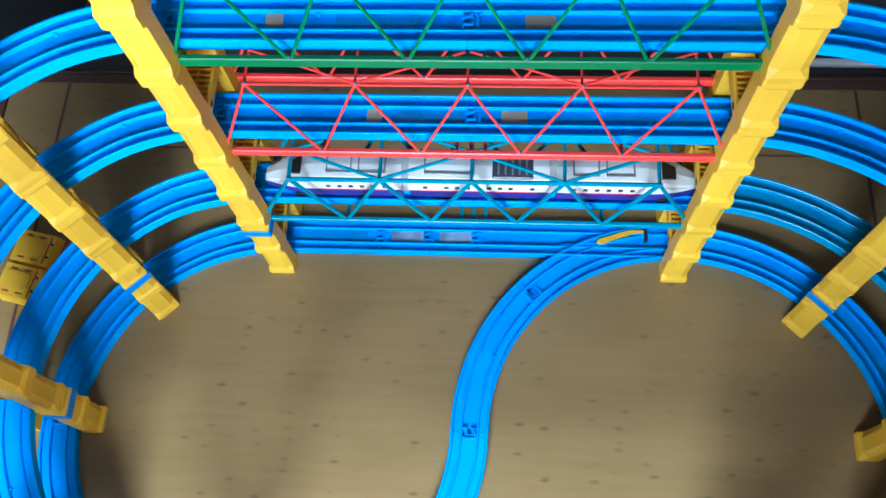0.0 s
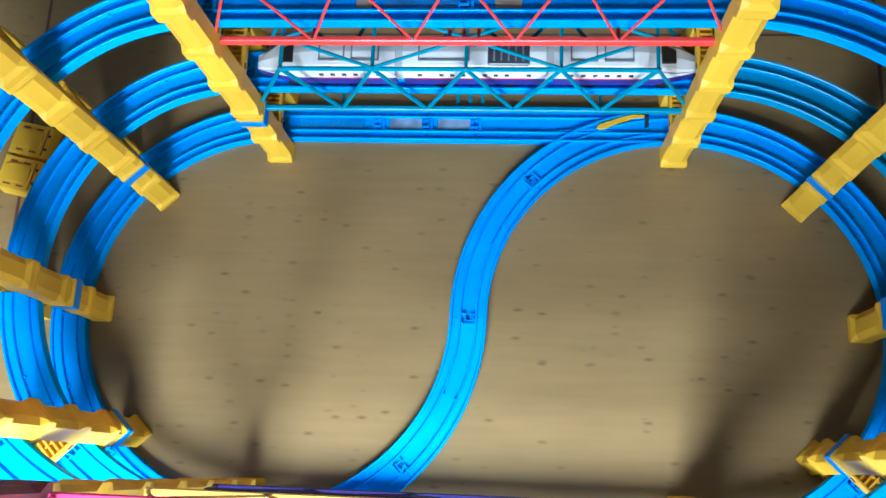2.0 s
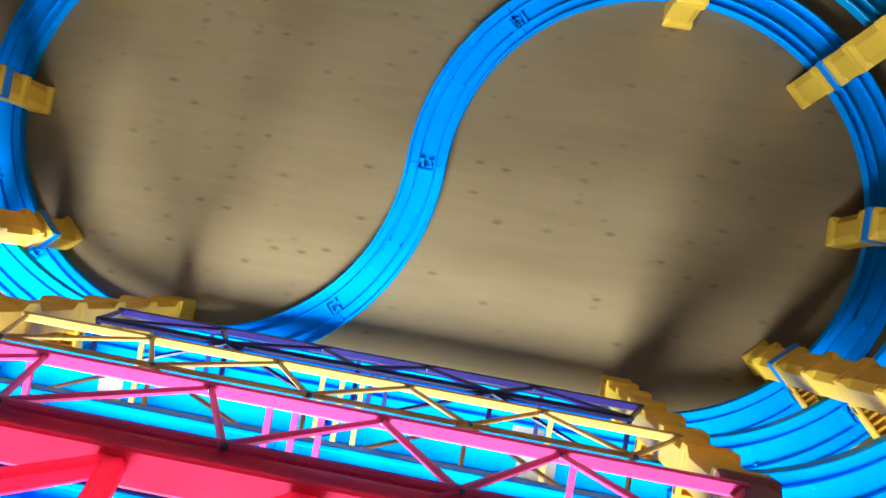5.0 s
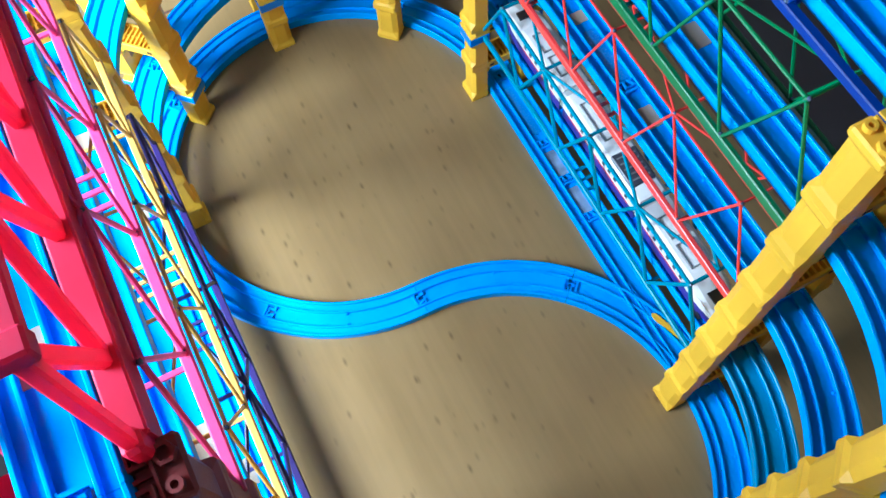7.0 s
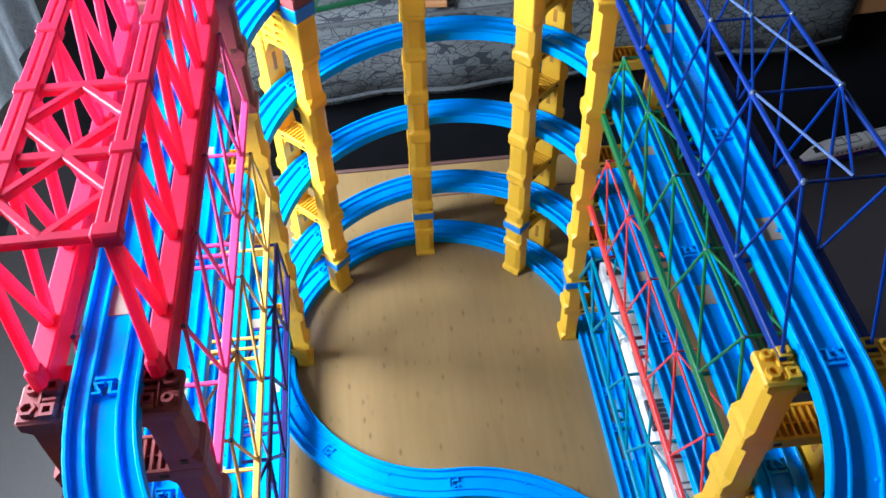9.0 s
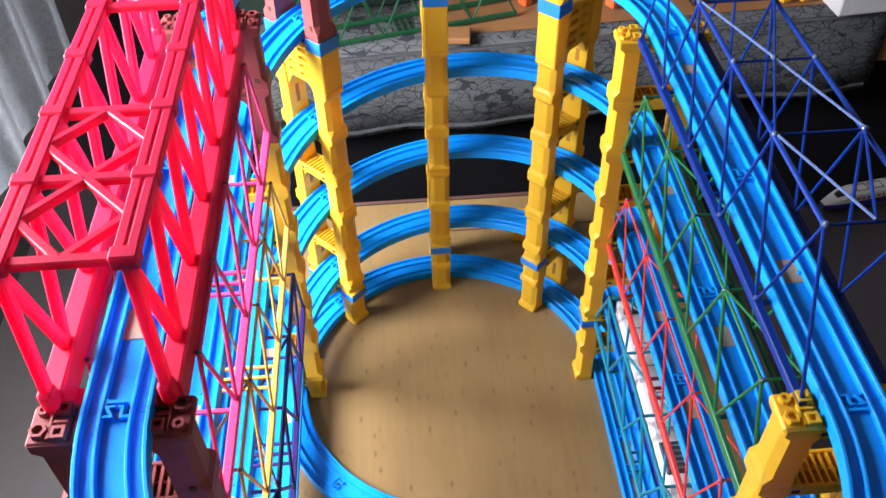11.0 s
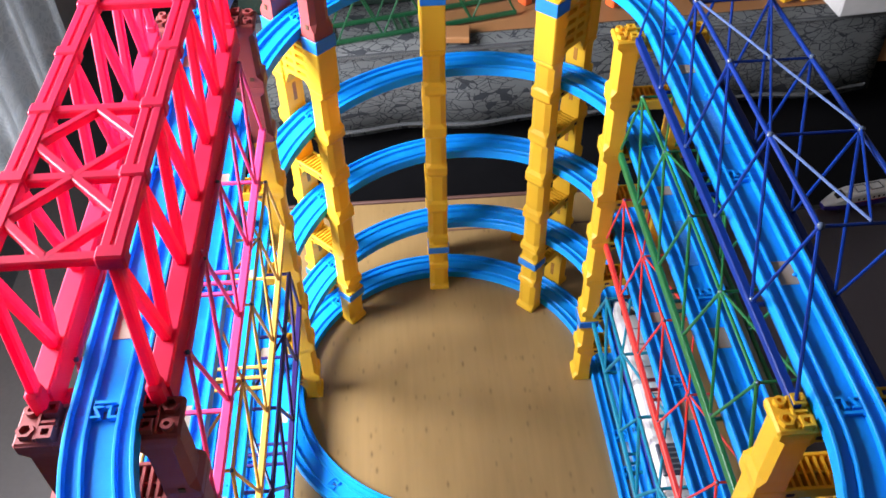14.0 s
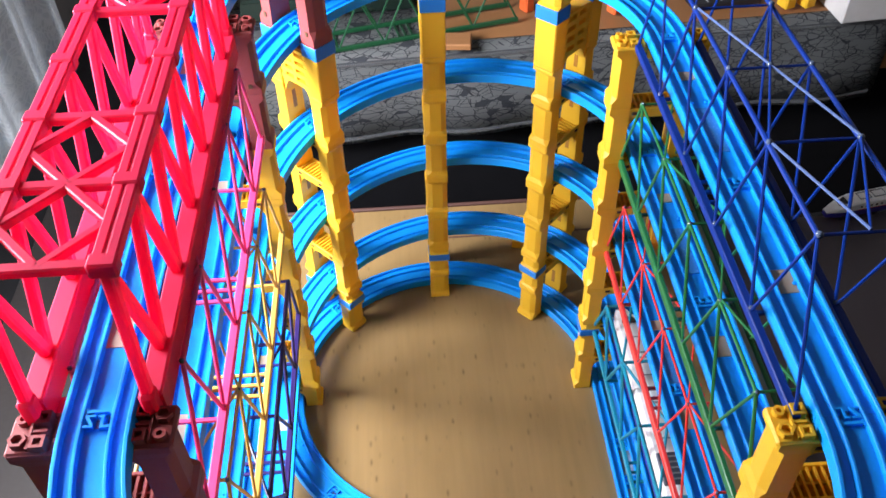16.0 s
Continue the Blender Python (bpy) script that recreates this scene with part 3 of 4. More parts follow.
def leg_block(z0, z1, side, material, parent):
    """One moulded leg: broad and chamfered at the foot, slimmer above."""
    h = z1 - z0
    bm = bmesh.new()
    a, b = (LEG_IN, LEG_OUT) if side < 0 else (-LEG_OUT, -LEG_IN)

    # collars at both ends, between them a waist with broad cut corners
    steps = [(0.0, 0.0005, 0.0136, 0.0021), (0.015, 0.0008, 0.0140, 0.0018), (0.100, 0.0008, 0.0140, 0.0018), (0.185, -0.0016, 0.0134, 0.0066),
             (0.835, -0.0016, 0.0134, 0.0066), (0.910, 0.0008, 0.0140, 0.0018), (0.985, 0.0008, 0.0140, 0.0018), (1.0, 0.0005, 0.0136, 0.0021)]
    prev = None
    for f, o, w, c in steps:
        d = c * 0.55
        if side < 0:
            x0, x1 = a - o, b
            pts = [(x0 + d, -w), (x1, -w), (x1, w), (x0 + d, w), (x0, w - c), (x0, -w + c)]
        else:
            x0, x1 = a, b + o
            pts = [(x0, -w), (x1 - d, -w), (x1, -w + c), (x1, w - c), (x1 - d, w), (x0, w)]
        ring = [bm.verts.new((x, y, z0 + h * f)) for x, y in pts]
        if prev:
            for j in range(6):
                bm.faces.new((prev[j], prev[(j + 1) % 6], ring[(j + 1) % 6], ring[j]))
        else:
            bm.faces.new(list(reversed(ring)))
        prev = ring
    bm.faces.new(prev)
    ob = part("leg_block", bm, material, parent)
    # slot and peg holes in the block: thin boxes, their inner shade painted on
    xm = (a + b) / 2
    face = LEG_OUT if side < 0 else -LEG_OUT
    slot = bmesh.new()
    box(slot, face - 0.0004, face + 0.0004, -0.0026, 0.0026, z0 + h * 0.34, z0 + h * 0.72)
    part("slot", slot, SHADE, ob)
    for y in (-1, 1) if material is BROWN else ():
        dark = bmesh.new()
        box(dark, xm - 0.0025, xm + 0.0015, y * 0.0143 - 0.0004, y * 0.0143 + 0.0003, z0 + h * 0.12, z0 + h * 0.18)
        part("peg_hole", dark, HOLE, ob)
    return ob


def deck(z, material, parent, top=False):
    """The bridge of a pier: side beams, a floor and ribs between the legs, haunches under it."""
    bm = bmesh.new()
    for s in (-1, 1):
        box(bm, -0.0238, 0.0238, s * 0.0125 - 0.0014, s * 0.0125 + 0.0014, z - 0.011, z, 0.0005)
    box(bm, -0.0236, 0.0236, -0.0112, 0.0112, z - 0.0105, z - 0.0085)
    for s in (-1, 1):
        vs = [(s * 0.0238, z - 0.030), (s * 0.0238, z - 0.0105), (s * 0.008, z - 0.0105), (s * 0.0165, z - 0.0145), (s * 0.0212, z - 0.021)]
        lo = [bm.verts.new((x, -0.0105, h)) for x, h in vs]
        hi = [bm.verts.new((x, 0.0105, h)) for x, h in vs]
        bm.faces.new(lo)
        bm.faces.new(list(reversed(hi)))
        for i in range(5):
            j = (i + 1) % 5
            bm.faces.new((lo[j], lo[i], hi[i], hi[j]))
    d = part("deck", bm, material, parent)
    bm = bmesh.new()
    for i in range(-4, 5):
        box(bm, i * 0.0052 - 0.0009, i * 0.0052 + 0.0009, -0.0112, 0.0112, z - 0.0086, z - 0.0008)
    box(bm, -0.0236, 0.0236, -0.0008, 0.0008, z - 0.0086, z - 0.0025)
    part("rib_grid", bm, material, d)
    for s in (-1, 1):
        for y in (-1, 1):
            # slot drawn as a dark plate, the shade inside put into its colour
            hole = bmesh.new()
            box(hole, s * 0.0185 - 0.0028, s * 0.0185 + 0.0028, y * 0.0140 - 0.0003, y * 0.0140 + 0.0003, z - 0.0072, z - 0.0038)
            part("slot", hole, HOLE, d)
    if top:
        for s in (-1, 1):
            plate = bmesh.new()
            box(plate, *sorted((s * 0.0238, s * 0.0458)), -0.0136, 0.0136, z - 0.0040, z + 0.0012, 0.0016)
            part("top_plate", plate, material, d)
            for x, y, o, h in ((0.0272, -0.0080, 0.0040, 0.0055), (0.0272, 0.0080, 0.0040, 0.0055)):
                bm = bmesh.new()
                i = o - 0.0019
                for c in ((-o, o, -o, -i), (-o, o, i, o), (-o, -i, -i, i), (i, o, -i, i)):
                    box(bm, s * x + c[0], s * x + c[1], y + c[2], y + c[3], z - 0.001, z + h)
                part("socket", bm, material, d)
            for y, r0, r1, seg, h in ((0.0056, 0.0052, 0.0032, 6, 0.0050), (-0.0078, 0.0036, 0.0018, 12, 0.0050)):
                part("collar", collar(s * 0.0388, s * y, z, r0, r1, seg, h), material, d)
            rib = bmesh.new()
            box(rib, *sorted((s * 0.0322, s * 0.0336)), -0.0115, 0.0115, z, z + 0.0040)
            box(rib, *sorted((s * 0.0238, s * 0.0322)), -0.0008, 0.0008, z, z + 0.0036)
            part("rib", rib, material, d)


def collar(x, y, z, r0, r1, seg, h):
    """A short upright tube with an open bore."""
    bm = bmesh.new()
    rings = []
    for r, k in ((r0, 0.0), (r0, h), (r1, h), (r1, 0.0)):
        rings.append([bm.verts.new((x + r * math.cos(2 * math.pi * i / seg), y + r * math.sin(2 * math.pi * i / seg), z + k)) for i in range(seg)])
    for a, b in zip(rings, rings[1:]):
        for i in range(seg):
            j = (i + 1) % seg
            bm.faces.new((a[i], a[j], b[j], b[i]))
    return bm


def pier(ang, cx, decks, label, brown_from=99.0, top=True, bands=(), extra=0.0, tilt=(0.0, 0.0), head=None):
    """A stacked pier about the end circle centre (cx, 0) at ang degrees. decks: undersides of the rails.
    head: bottom and top of a solid block with a slotted web, under a blue spacer."""
    a = radians(ang)
    p = (cx + R * math.cos(a), R * math.sin(a), 0.0)
    t = thing("toy_pier", label, "toy bridge pier", Matrix.Translation(p) @ Euler((-LEAN[1] - tilt[1], LEAN[0] + tilt[0], 0)).to_matrix().to_4x4() @ pose(0, 0, 0, 0, 0, ang), group="piers of the toy railway")
    z, zs = 0.0, []
    for d in decks:
        if head and z < head[0] < d:
            zs += [(z, head[0], 0), (head[0], head[1], 2), (head[1], head[1] + 0.0160, 1), (head[1] + 0.0160, d, 0)]
            z = d
            continue
        n = max(1, round((d - z) / 0.0665))
        step = (d - z) / n
        for i in range(n):
            a0, a1 = z + step * i, z + step * (i + 1)
            if any(a0 <= b < a1 - 0.012 for b in bands):
                b = next(b for b in bands if a0 <= b < a1 - 0.012)
                if b - a0 > 0.012:
                    zs.append((a0, b - 0.002, 0))
                    b -= 0.002
                zs.append((b, b + 0.0112, 1))
                zs.append((b + 0.0112, a1, 0))
            else:
                zs.append((a0, a1, 0))
        z = d
    if extra:
        zs.append((z, z + extra, 0))
    for a0, a1, kind in zs:
        mat = BROWN if a0 >= brown_from else YELLOW
        for side in (-1, 1):
            if kind == 1:
                bm = bmesh.new()
                s0, s1 = (LEG_IN - 0.002, LEG_OUT + 0.002) if side < 0 else (-LEG_OUT - 0.002, -LEG_IN + 0.002)
                box(bm, s0, s1, -0.0148, 0.0148, a0, a1, 0.0006)
                part("spacer", bm, BAND, t, "blue spacer ring")
            elif kind == 2:
                bm = bmesh.new()
                s0, s1 = (LEG_IN - 0.0012, LEG_OUT) if side < 0 else (-LEG_OUT, -LEG_IN + 0.0012)
                box(bm, s0, s1, -0.0142, 0.0142, a0, a1, 0.0014)
                part("head_block", bm, mat, t)
            else:
                leg_block(a0, a1, side, mat, t)
    ends = sorted({round(a1, 4) for a0, a1, kind in zs if kind == 0 and not (head and a1 == head[0])} | {round(d, 4) for d in decks})
    ends = [e for e in ends if not any(0.001 < d - e < 0.03 for d in ends) or e in [round(d, 4) for d in decks]]
    for e in ends:
        if e > 0.03:
            deck(e, BROWN if e > brown_from else YELLOW, t, top and e == ends[-1])
    return t


def web_panel(t, z0, z1):
    """Upper block of the tallest piers: a web between the legs, pierced by rows of slots, arched below."""
    rows = 4
    pitch = (z1 - z0 - 0.010) / rows
    bm = bmesh.new()
    box(bm, -0.0026, 0.0026, -0.0118, 0.0118, z0 + 0.006, z1 - 0.001)
    part("web_post", bm, YELLOW, t)
    for k in range(rows + 1):
        z = z0 + 0.006 + k * pitch
        bm = bmesh.new()
        box(bm, -0.0234, 0.0234, -0.0120, 0.0120, z, min(z1, z + pitch * 0.52))
        part("web_slat", bm, YELLOW, t)
    for s in (-1, 1):
        bm = bmesh.new()
        vs = [(0.0234, z0 - 0.014), (0.0234, z1 - 0.001), (0.0165, z1 - 0.001), (0.0165, z0 + 0.007), (0.010, z0 + 0.007), (0.017, z0 + 0.001)]
        lo = [bm.verts.new((s * x, -0.0112, h)) for x, h in vs]
        hi = [bm.verts.new((s * x, 0.0112, h)) for x, h in vs]
        bm.faces.new(lo)
        bm.faces.new(list(reversed(hi)))
        for i in range(6):
            j = (i + 1) % 6
            bm.faces.new((lo[j], lo[i], hi[i], hi[j]))
        bmesh.ops.recalc_face_normals(bm, faces=bm.faces[:])
        part("web_side", bm, YELLOW, t)


def piers():
    under = 0.008
    n_dk = [z - under for z in N_LEVEL[1:]]
    s_dk = [z - under for z in S_LEVEL]
    yl = "tall stacked yellow plastic toy pier standing on the table"
    pier(90, -R, n_dk, "tall yellow toy pier with one blue spacer", bands=(0.112,), tilt=(-0.011, -0.009))
    pier(90, R, n_dk, yl)
    br = "yellow toy pier with brown blocks at the top"
    pier(270, -R, s_dk, br, brown_from=0.43)
    pier(270, R, s_dk, br, brown_from=0.43, bands=(0.105,), tilt=(0.0, -0.008))
    yb = "tall yellow toy pier with blue spacers beside the curve"
    for ang in (225, 180, 135):
        hs = [west_height(k)(ang) - under for k in range(1, 5)]
        if ang == 225:
            t = pier(ang, -R, hs + [S_LEVEL[4] - under], br, brown_from=0.466, bands=(0.052,), head=(0.404, 0.457))
            web_panel(t, 0.404, 0.457)
        else:
            z, head = (0.080, (0.417, 0.477)) if ang == 180 else (0.092, (0.426, 0.487))
            t = pier(ang, -R, hs, yb, top=False, bands=(z,), extra=0.075, head=head)
            web_panel(t, *head)
    for ang in (45, 0, -45):
        hs = [east_height(k)(ang) - under for k in range(0 if ang < 0 else 1, 5)]
        pier(ang, R, hs, yb, bands=(0.085,))


# ---- bridges ----
def truss(name, material, label, y, z, height, chord=(0.005, 0.006), r=0.0014, ends=0.167, brace=None, top_r=0.0014, far=(0.0, 0.0), shift=0.0, stretch=1.0, near=0.029):
    """A light truss of rods with glued joints: two sides, struts and cross bracing on top."""
    t = thing(name, label, "toy bridge", Matrix.Translation((LEAN[0] * z, LEAN[1] * z, 0)), group="truss bridges")
    yi = 0.029
    xs_b = [shift + stretch * x for x in (-0.211, -0.126, -0.042, 0.042, 0.126, 0.211)]
    xs_t = [shift + stretch * x for x in (-ends, -ends / 2, 0, ends / 2, ends)]
    blob = bmesh.new()
    bmesh.ops.create_icosphere(blob, subdivisions=1, radius=0.0026 if material is NAVY else 0.0018)
    blob = mesh_of("glue_blob", blob, GLUE, True)
    joint = bmesh.new()
    bmesh.ops.create_icosphere(joint, subdivisions=1, radius=0.0027)
    joint = mesh_of("joint", joint, material, True)
    for s in (-1, 1):
        ys = y + s * (near if s * y < 0 else yi)
        yl, zl = (ys + far[0], z + far[1]) if s > 0 else (ys, z)
        bm = bmesh.new()
        bar(bm, (xs_b[0] - 0.002, yl, zl), (xs_b[5] + 0.002, yl, zl), chord[0], chord[1], 0.0008)
        part("bottom_chord", bm, material, t)
        bm = bmesh.new()
        rod(bm, (xs_t[0], ys, z + height), (xs_t[4], ys, z + height), top_r)
        part("top_chord", bm, material, t)
        seq = []
        for i in range(5):
            seq += [(xs_b[i], 0), (xs_t[i], height)]
        seq.append((xs_b[5], 0))
        for (x0, h0), (x1, h1) in zip(seq, seq[1:]):
            bm = bmesh.new()
            rod(bm, (x0, ys if h0 else yl, z + h0 if h0 else zl), (x1, ys if h1 else yl, z + h1 if h1 else zl), r, 6)
            part("diagonal", bm, material, t)
        for x in xs_t:
            part("joint", joint, None, t, at=Matrix.Translation((x, ys, z + height)))
            part("glue_blob", blob, None, t, "clear hardened glue", at=Matrix.Translation((x + 0.001, ys, z + height + 0.0015)))
        for x in xs_b[1:-1]:
            part("glue_blob", blob, None, t, "clear hardened glue", at=Matrix.Translation((x, yl, zl + chord[1] / 2)))
    zt = z + height
    lo, hi = (y - near, y + yi) if y >= 0 else (y - yi, y + near)
    for x in xs_t:
        bm = bmesh.new()
        rod(bm, (x, lo, zt), (x, hi, zt), r * 0.9, 6)
        part("strut", bm, material, t)
    w2, w4, e4, e2 = xs_t[0], xs_t[1], xs_t[3], xs_t[4]
    mid = (lo + hi) / 2
    for p, q in (((w4, lo), (e4, hi)), ((w4, hi), (e4, lo)), ((w4, lo), (w2, mid)), ((w4, hi), (w2, mid)), ((e4, lo), (e2, mid)), ((e4, hi), (e2, mid))):
        bm = bmesh.new()
        rod(bm, (p[0], p[1], zt + 0.002), (q[0], q[1], zt + 0.002), r * 0.8, 6)
        # rods of one direction get the painted sky reflection
        pale = brace and p[1] == lo and q[0] > 0
        part("cross_brace", bm, brace if pale else material, t, "navy rod with its sky reflection painted on as pale blue" if pale else "")
    part("glue_blob", blob, None, t, "clear hardened glue", at=Matrix.Translation((shift, mid, zt + 0.002)))
    for x in (-0.126, -0.012, 0.0, 0.012, 0.126):
        bm = bmesh.new()
        bar(bm, (x + shift, lo, z - 0.002), (x + shift, hi, z - 0.002), 0.003, 0.0022)
        part("tie", bm, material, t)
    return t


def red_bridge():
    y, z, h = -R - 0.0020, 0.573, 0.105
    t = thing("red_bridge", "thick bright red plastic toy truss bridge on brown piers", "toy bridge", Matrix.Translation((0.014, LEAN[1] * z, 0)), group="truss bridges")
    yt, yc = 0.0320, y - 0.0010      # half width and middle of the top
    pitch, foot = 0.0622, 0.194
    top = [pitch * k for k in (3, 2, 1, 0, -1, -2, -3)]
    low = [pitch * (k + 0.5) for k in (2, 1, 0, -1, -2, -3)]
    # a plain zigzag between the chords, with an upright post at either end
    braces = [(foot, top[0]), (-foot, top[6])]
    for k in range(6):
        braces += [(low[k], top[k]), (low[k], top[k + 1])]
    for s in (-1, 1):
        yb = 0.0365 if s < 0 else 0.0295
        ys, ytop = y + s * yb, yc + s * yt
        bm = bmesh.new()
        box(bm, -0.191, 0.191, ys - 0.0064, ys + 0.0064, z + 0.005, z + 0.009, 0.001)
        for e in (-0.0050, 0.0050):
            box(bm, -0.191, 0.191, ys + e - 0.0013, ys + e + 0.0013, z - 0.012, z + 0.0055)
        part("bottom_girder", bm, CRIMSON, t)
        bm = bmesh.new()
        box(bm, -0.190, 0.190, ytop - 0.0064, ytop - 0.0004, z + h - 0.0035, z + h + 0.0035, 0.001)
        box(bm, -0.190, 0.190, ytop + 0.0004, ytop + 0.0064, z + h - 0.0035, z + h + 0.0035, 0.001)
        box(bm, -0.190, 0.190, ytop - 0.001, ytop + 0.001, z + h - 0.0035, z + h + 0.0028)
        part("top_chord", bm, CRIMSON, t)
        for x in top:
            bm = bmesh.new()
            box(bm, x - 0.005, x + 0.005, ytop - 0.0074, ytop + 0.0074, z + h - 0.0048, z + h + 0.0048, 0.0012)
            part("node_block", bm, CRIMSON, t)
        for xl, xt in braces:
            bm = bmesh.new()
            bar(bm, (xt, ytop, z + h - 0.003), (xl, ys, z + 0.006), 0.0074, 0.0062, 0.0012, (0, 1, 0))
            part("diagonal", bm, CRIMSON, t)
        for x in (-foot, foot):
            bm = bmesh.new()
            box(bm, x - 0.0055, x + 0.0055, ys - 0.0045, ys + 0.0045, z - 0.006, z + 0.015, 0.002)
            part("foot", bm, CRIMSON, t)
    zt = z + h
    for i, x in enumerate(top):
        if i != 3:
            bm = bmesh.new()
            bar(bm, (x, yc - yt, zt), (x, yc + yt, zt), 0.0072, 0.0055, 0.001)
            part("strut", bm, CRIMSON, t)
        if i in (0, 1, 4, 5):
            x2 = top[i + 1]
            xm = (x + x2) / 2
            for s in (-1, 1):
                for xe in (x, x2):
                    bm = bmesh.new()
                    bar(bm, (xe, yc, zt), (xm, yc + s * yt * 0.90, zt), 0.0052, 0.0056, 0.0008)
                    part("cross_brace", bm, CRIMSON, t)
    for x in (-0.18, -0.09, 0, 0.09, 0.18):
        bm = bmesh.new()
        bar(bm, (x, y - 0.036, z - 0.0135), (x, y + 0.030, z - 0.0135), 0.012, 0.003)
        part("tie", bm, CRIMSON, t)


def bridges():
    rd = "light rod truss toy bridge round a blue rail"
    truss("teal_truss_bridge", TEAL, "teal-painted " + rd, R, N_LEVEL[1] - 0.023, 0.088, (0.0045, 0.006), 0.0020, top_r=0.0022)
    truss("scarlet_truss_bridge", SCARLET, "scarlet-painted " + rd, R, N_LEVEL[2] - 0.013, 0.105, (0.0046, 0.0085), 0.0012, top_r=0.0012, far=(0.008, 0.012))
    truss("green_truss_bridge", GREEN, "green-painted " + rd, R, N_LEVEL[3] - 0.008, 0.102, (0.0046, 0.0095), 0.0014, top_r=0.0014)
    truss("navy_truss_bridge", NAVY, "navy-blue light rod truss toy bridge on the topmost level", R, N_LEVEL[4] - 0.007, 0.110, (0.0062, 0.0068), 0.0012, top_r=0.0018, brace=NAVY_SHEEN)
    truss("purple_truss_bridge", PURPLE, "dark purple " + rd, -R, S_LEVEL[1] + 0.020, 0.078, (0.0058, 0.006), 0.0020, 0.19, top_r=0.0024, shift=0.009, stretch=0.94, near=0.039)
    truss("amber_truss_bridge", AMBER, "amber-yellow " + rd, -R, S_LEVEL[2] + 0.017, 0.098, (0.0054, 0.006), 0.0015, top_r=0.0014, shift=0.008, stretch=0.95, near=0.038)
    truss("pink_truss_bridge", PINK, "hot pink " + rd, -R, S_LEVEL[3] + 0.015, 0.104, (0.0066, 0.006), 0.0016, top_r=0.0019, shift=0.010, stretch=0.945, near=0.037)
    red_bridge()


# ---- trains ----
def car(parent, x0, length, nose):
    """One shinkansen-like car along x from x0; nose is -1, 0 or 1 for the end that tapers."""
    stations = [i / 16 for i in range(17)]
    W, H0, H = 0.0175, 0.009, 0.043
    rings, low = [], []
    bm, sk = bmesh.new(), bmesh.new()
    for s in stations:
        f = s if nose >= 0 else 1 - s
        k = 0.0 if nose == 0 else max(0.0, (f - 0.58) / 0.42)
        w = W * (1 - 0.62 * k ** 2.2)
        h = H - (H - 0.020) * (k ** 1.35)
        hb = 0.0235 - 0.004 * k
        x = x0 + length * s
        pts = [(-w, hb), (-w, min(0.035, h - 0.003)), (-w * 0.95, h - 0.004), (-w * 0.74, h - 0.0015), (0, h),
               (w * 0.74, h - 0.0015), (w * 0.95, h - 0.004), (w, min(0.035, h - 0.003)), (w, hb)]
        rings.append([bm.verts.new((x, a, c)) for a, c in pts])
        low.append([sk.verts.new((x, a, c)) for a, c in ((-w * 0.96, H0), (-w * 1.005, hb - 0.0008), (w * 1.005, hb - 0.0008), (w * 0.96, H0))])
    for r0, r1 in zip(rings, rings[1:]):
        for i in range(len(r0) - 1):
            bm.faces.new((r0[i], r0[i + 1], r1[i + 1], r1[i]))
        bm.faces.new((r0[-1], r0[0], r1[0], r1[-1]))
    bm.faces.new(rings[0])
    bm.faces.new(list(reversed(rings[-1])))
    for r0, r1 in zip(low, low[1:]):
        for i in range(4):
            sk.faces.new((r0[i], r0[(i + 1) % 4], r1[(i + 1) % 4], r1[i]))
    sk.faces.new(low[0])
    sk.faces.new(list(reversed(low[-1])))
    body = part("car", bm, WHITE, parent)
    part("skirt", sk, INDIGO, body, "dark blue-purple skirt")
    lo, hi = (x0 + length * 0.08, x0 + length * 0.92)
    if nose > 0:
        hi = x0 + length * 0.56
    if nose < 0:
        lo = x0 + length * 0.44
    for s in (-1, 1):
        st = bmesh.new()
        box(st, lo, hi, s * W - 0.0004, s * W + 0.0004, 0.0228, 0.0239)
        part("stripe", st, SCARLET, body, "thin red stripe")
        n = max(3, int((hi - lo) / 0.0098))
        for i in range(n):
            if n > 8 and i in (1, n // 2, n - 2):
                continue
            x = lo + (hi - lo) * (i + 0.5) / n
            w = bmesh.new()
            box(w, x - 0.0021, x + 0.0021, s * W - 0.0004, s * W + 0.0005, 0.0278, 0.0322)
            part("side_window", w, BLACK, body)
    panels = [(lo + 0.004, (lo + hi) / 2 - 0.004), ((lo + hi) / 2 + 0.002, hi - 0.004)]
    if nose == 0:
        # the battery cover of the motor car: a dark lid in a raised rim
        panels.pop()
        xa, xb = x0 + length * 0.58, x0 + length * 0.90
        lid = bmesh.new()
        box(lid, xa + 0.002, xb - 0.002, -0.0135, 0.0135, H - 0.004, H + 0.0012, 0.0012)
        part("battery_cover", lid, LID, body, "dark grey ribbed battery cover")
        for k in range(5):
            rib = bmesh.new()
            x = xa + 0.008 + k * (xb - xa - 0.016) / 4
            box(rib, x - 0.0008, x + 0.0008, -0.010, 0.010, H + 0.0010, H + 0.0020)
            part("rib", rib, GREY, body)
    for xa, xb in panels:
        r = bmesh.new()
        for c in ((xa, xb, -0.0095, -0.0082), (xa, xb, 0.0082, 0.0095), (xa, xa + 0.0013, -0.0082, 0.0082), (xb - 0.0013, xb, -0.0082, 0.0082)):
            box(r, c[0], c[1], c[2], c[3], H - 0.0022, H + 0.0006)
        part("roof_hatch", r, GREY, body, "dark grey roof hatch outline")
